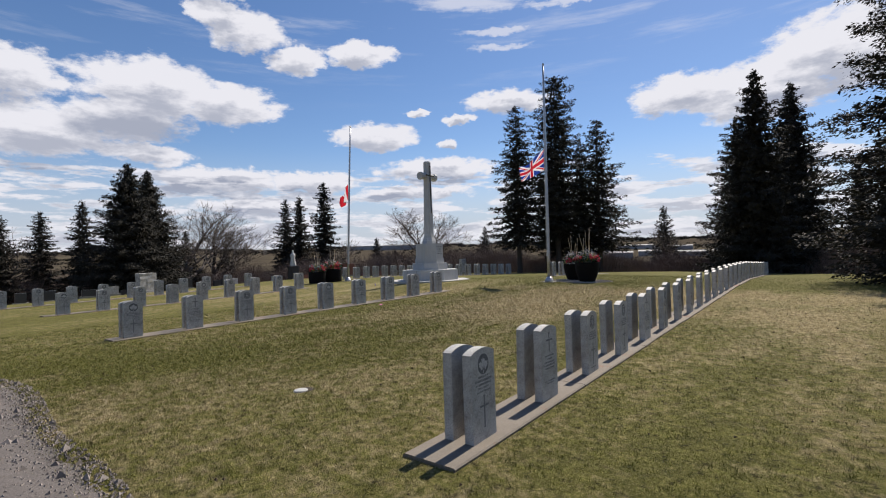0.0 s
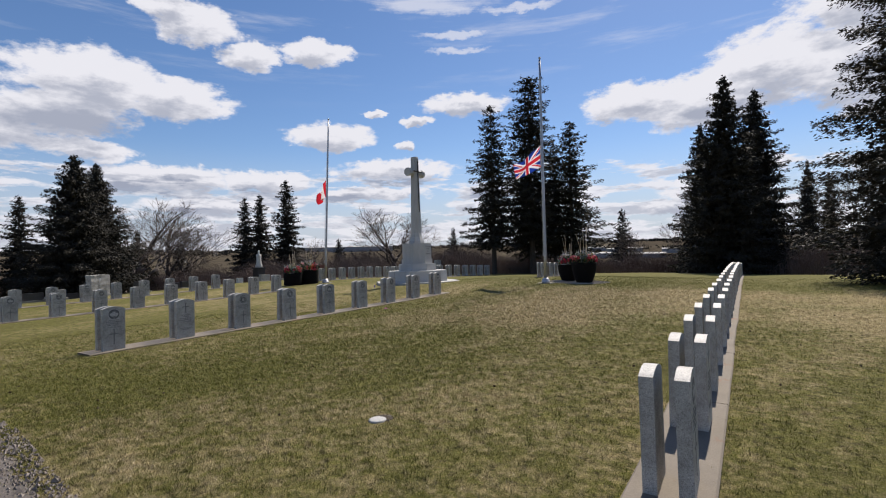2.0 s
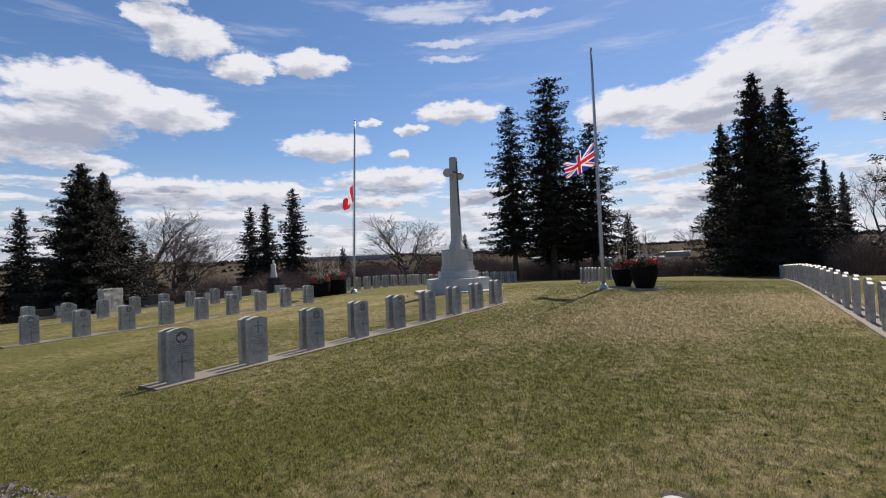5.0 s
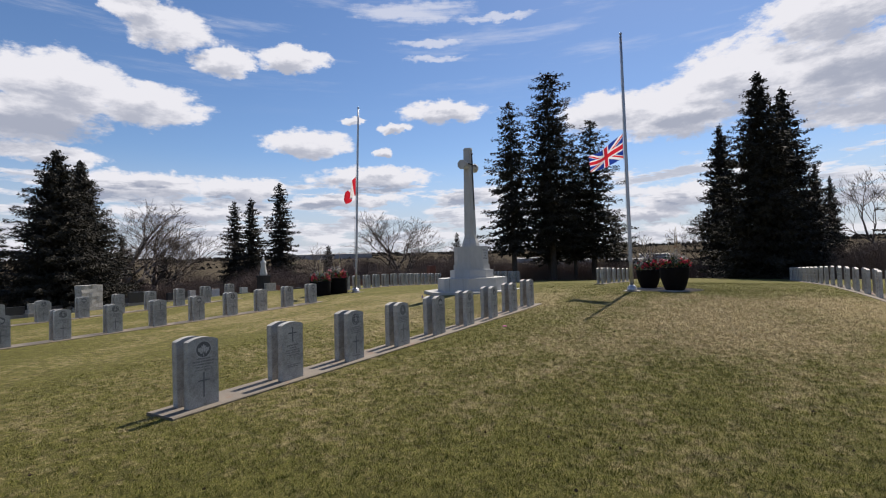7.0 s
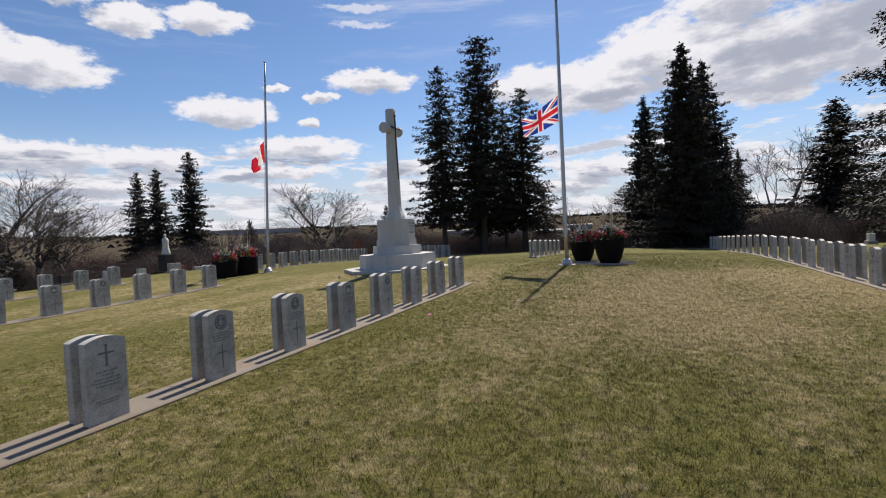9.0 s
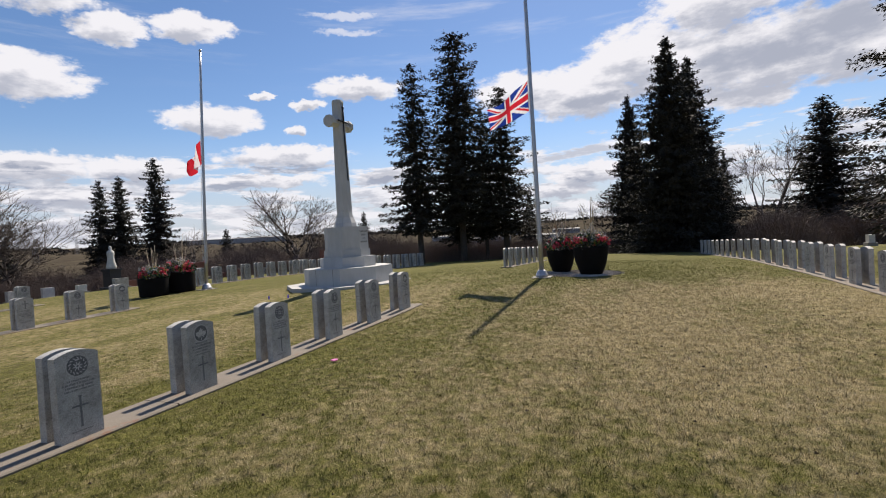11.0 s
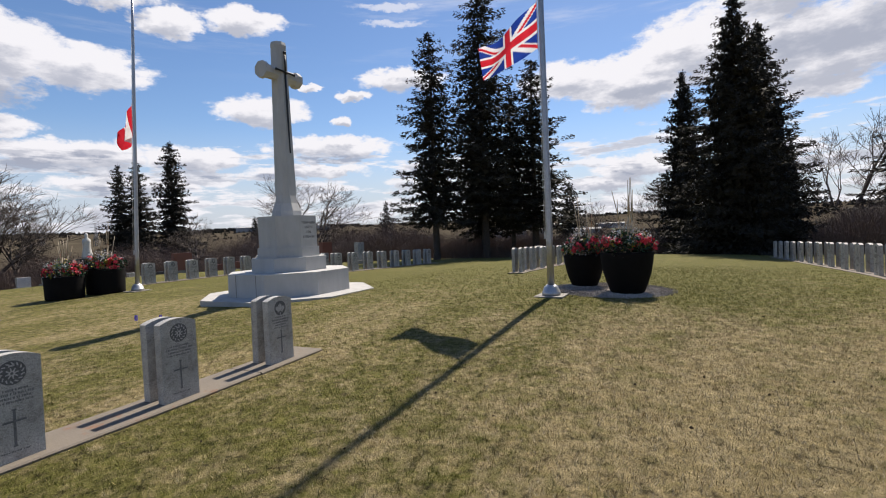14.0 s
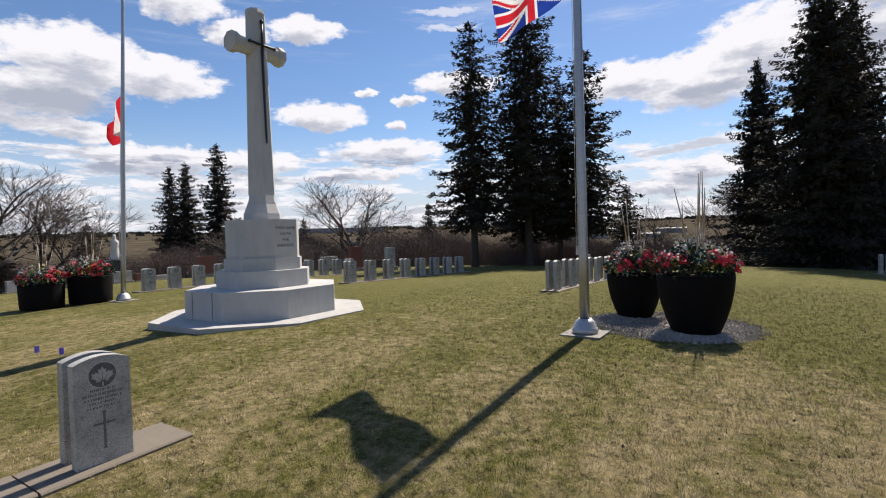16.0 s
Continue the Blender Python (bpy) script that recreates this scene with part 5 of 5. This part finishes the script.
for x, y, w, h, mat, lab in ((-29.0, 36.5, 0.9, 1.55, M_RED_GRANITE, "tall red granite gravestone by bare trees"), (-31.2, 36.4, 1.2, 0.95, M_GRANITE, "squat grey granite gravestone"), (-27.0, 37.5, 0.7, 1.45, M_GRANITE, "tall grey granite gravestone"),
                             (-34.5, 30.0, 1.1, 1.25, M_RED_GRANITE, "dark red granite gravestone"), (-15.5, 40, 0.6, 0.8, M_MARBLE, "small white marble gravestone"),
                             
                             (8.5, 36, 0.7, 1.5, M_GRANITE, "tall grey granite gravestone beyond the east row"), (11, 44, 0.8, 0.8, M_GRANITE, "grey gravestone among shrubs"), (6.0, 43, 0.6, 0.7, M_MARBLE, "small pale gravestone among shrubs")):
    tablet(x, y, w, 0.3, h, mat, lab, grng.uniform(-6, 6))


def build_statue(x, y):
    z0 = hz(x, y)
    ob = thing("pedestal", x, y, z0, label="dark stepped granite pedestal below a statue", category="pedestal")
    for nm, w, lo, hi in (("plinth", 0.52, -0.3, 0.30), ("block", 0.36, 0.30, 1.35), ("cap", 0.42, 1.35, 1.48)):
        bm = bmesh.new()
        box(bm, -w, w, -w, w, lo, hi)
        soften(bm, 0.02)
        part(nm, bm, M_DARK_GRANITE, ob)
    bm = bmesh.new()
    lathe(bm, [(0.28, 1.48), (0.30, 1.60), (0.22, 1.95), (0.19, 2.25), (0.22, 2.45), (0.20, 2.62), (0.07, 2.72), (0.09, 2.82), (0.085, 2.92), (0.03, 2.99)], 14)
    me = bpy.data.meshes.new("statue")
    bm.to_mesh(me)
    bm.free()
    me.materials.append(M_MARBLE)
    st = new("statue", me)
    st.matrix_basis = pose(x, y, z0)
    tagged(st, "weathered white marble statue on a dark pedestal", "statue")


build_statue(-39.2, 27.3)


def build_pylon(x, y, h):
    z0 = hz(x, y)
    ob = thing("pylon", x, y, z0, label="far steel lattice power pylon on the horizon", category="pylon", group="pylons")
    bm = bmesh.new()
    w = h * 0.09
    for sx in (-1, 1):
        for sy in (-1, 1):
            tube(bm, (sx * w, sy * w, 0), (sx * w * 0.15, sy * w * 0.15, h), 0.35, 0.2, 4)
    for k in range(7):
        a, b = w * (1 - 0.12 * k), w * (1 - 0.12 * (k + 1))
        za, zb = h * k / 8, h * (k + 1) / 8
        tube(bm, (-a, -a, za), (b, b, zb), 0.2, 0.2, 4)
        tube(bm, (a, a, za), (-b, -b, zb), 0.2, 0.2, 4)
    part("tower", bm, M_STEELWORK, ob)
    for q, s in ((0.72, 0.16), (0.84, 0.20), (0.95, 0.14)):
        bm = bmesh.new()
        tube(bm, (-h * s, -h * s * 0.6, h * q), (h * s, h * s * 0.6, h * q), 0.3, 0.3, 4)
        part("crossarm", bm, M_STEELWORK, ob)


def bearing(az_deg, dist):
    return dist * math.sin(radians(az_deg)), dist * math.cos(radians(az_deg))


for a, d in ((-61.5, 900), (-58.5, 1200), (-65.5, 1000)):
    px, py = bearing(a, d)
    build_pylon(px, py, 34)


def build_shed(az_deg, dist, w, d, h, label):
    x, y = bearing(az_deg, dist)
    ob = thing("warehouse", x, y, hz(x, y), -az_deg, label=label, category="warehouse", group="valley warehouses")
    bm = bmesh.new()
    box(bm, -w / 2, w / 2, -d / 2, d / 2, -3, h)
    part("wall", bm, M_TIN, ob)
    bm = bmesh.new()
    prof = [(-d / 2 - 0.5, h), (0, h + 1.6), (d / 2 + 0.5, h)]
    a = [bm.verts.new((-w / 2 - 0.5, y_, z_)) for y_, z_ in prof]
    b = [bm.verts.new((w / 2 + 0.5, y_, z_)) for y_, z_ in prof]
    for i in range(2):
        bm.faces.new((a[i], b[i], b[i + 1], a[i + 1]))
    bm.faces.new(a)
    bm.faces.new(b[::-1])
    part("roof", bm, M_PAVE, ob)
    for k in range(5):
        bm = bmesh.new()
        box(bm, -w / 2 + w * (k + 0.3) / 5, -w / 2 + w * (k + 0.7) / 5, -d / 2 - 0.06, -d / 2, 1, h * 0.55)
        part("door", bm, M_STEELWORK, ob)


for a, d, w, dd, h in ((-19, 560, 34, 20, 6), (-15.5, 640, 26, 20, 6), (-11, 600, 38, 20, 5), (-21.5, 800, 50, 24, 7), (-8, 860, 44, 24, 7), (-13.2, 950, 60, 24, 7), (-17, 1050, 70, 24, 7), (-43, 1300, 160, 40, 12), (-47, 1500, 120, 40, 12)):
    build_shed(a, d, w, dd, h, "long pale flat-roofed warehouse far down the valley")


def build_marker(x, y):
    z0 = hz(x, y)
    ob = thing("grave_marker", x, y, z0, 20, label="small pale stone disc set in a dark hollow in the lawn", category="marker")
    bm = bmesh.new()
    lathe(bm, [(0.085, -0.03), (0.090, 0.010), (0.075, 0.018), (0.02, 0.020)], 20)
    part("disc", bm, M_PAVE, ob)
    bm = bmesh.new()
    lathe(bm, [(0.115, -0.02), (0.11, 0.003), (0.07, 0.004)], 20)
    p = part("hollow", bm, M_SOIL, ob)
    p.location = (0.03, 0.07, 0.002)


build_marker(-5.0, 3.95)


def build_blossom(x, y, r):
    ob = thing("blossom", x, y, hz(x, y) + 0.02, label="pink artificial blossom fallen on the grass", category="flower", group="fallen blossoms")
    for k in range(6):
        bm = bmesh.new()
        a = 6.283 * k / 6
        c = Vector((math.cos(a) * r * 0.5, math.sin(a) * r * 0.5, 0.008))
        bmesh.ops.create_uvsphere(bm, u_segments=8, v_segments=5, radius=r * 0.55, matrix=Matrix.Translation(c) @ Matrix.Rotation(a, 4, "Z") @ Matrix.Diagonal((1, 0.75, 0.45, 1)))
        part("petal", bm, M_PINK, ob)


build_blossom(-11.1, 11.3, 0.05)


def build_marker_flag(x, y, lean):
    ob = thing("marker_flag", x, y, hz(x, y), label="small purple marker flag on a thin wire", category="marker flag", group="marker flags")
    bm = bmesh.new()
    tube(bm, (0, 0, -0.05), (lean, 0, 0.24), 0.0025, 0.0025, 5)
    part("wire", bm, M_STEELWORK, ob)
    bm = bmesh.new()
    box(bm, lean - 0.002, lean + 0.002, -0.028, 0.028, 0.14, 0.24)
    part("pennant", bm, M_PURPLE, ob)


build_marker_flag(-16.2, 16.55, 0.03)
build_marker_flag(-16.7, 16.45, -0.05)

build_grass()
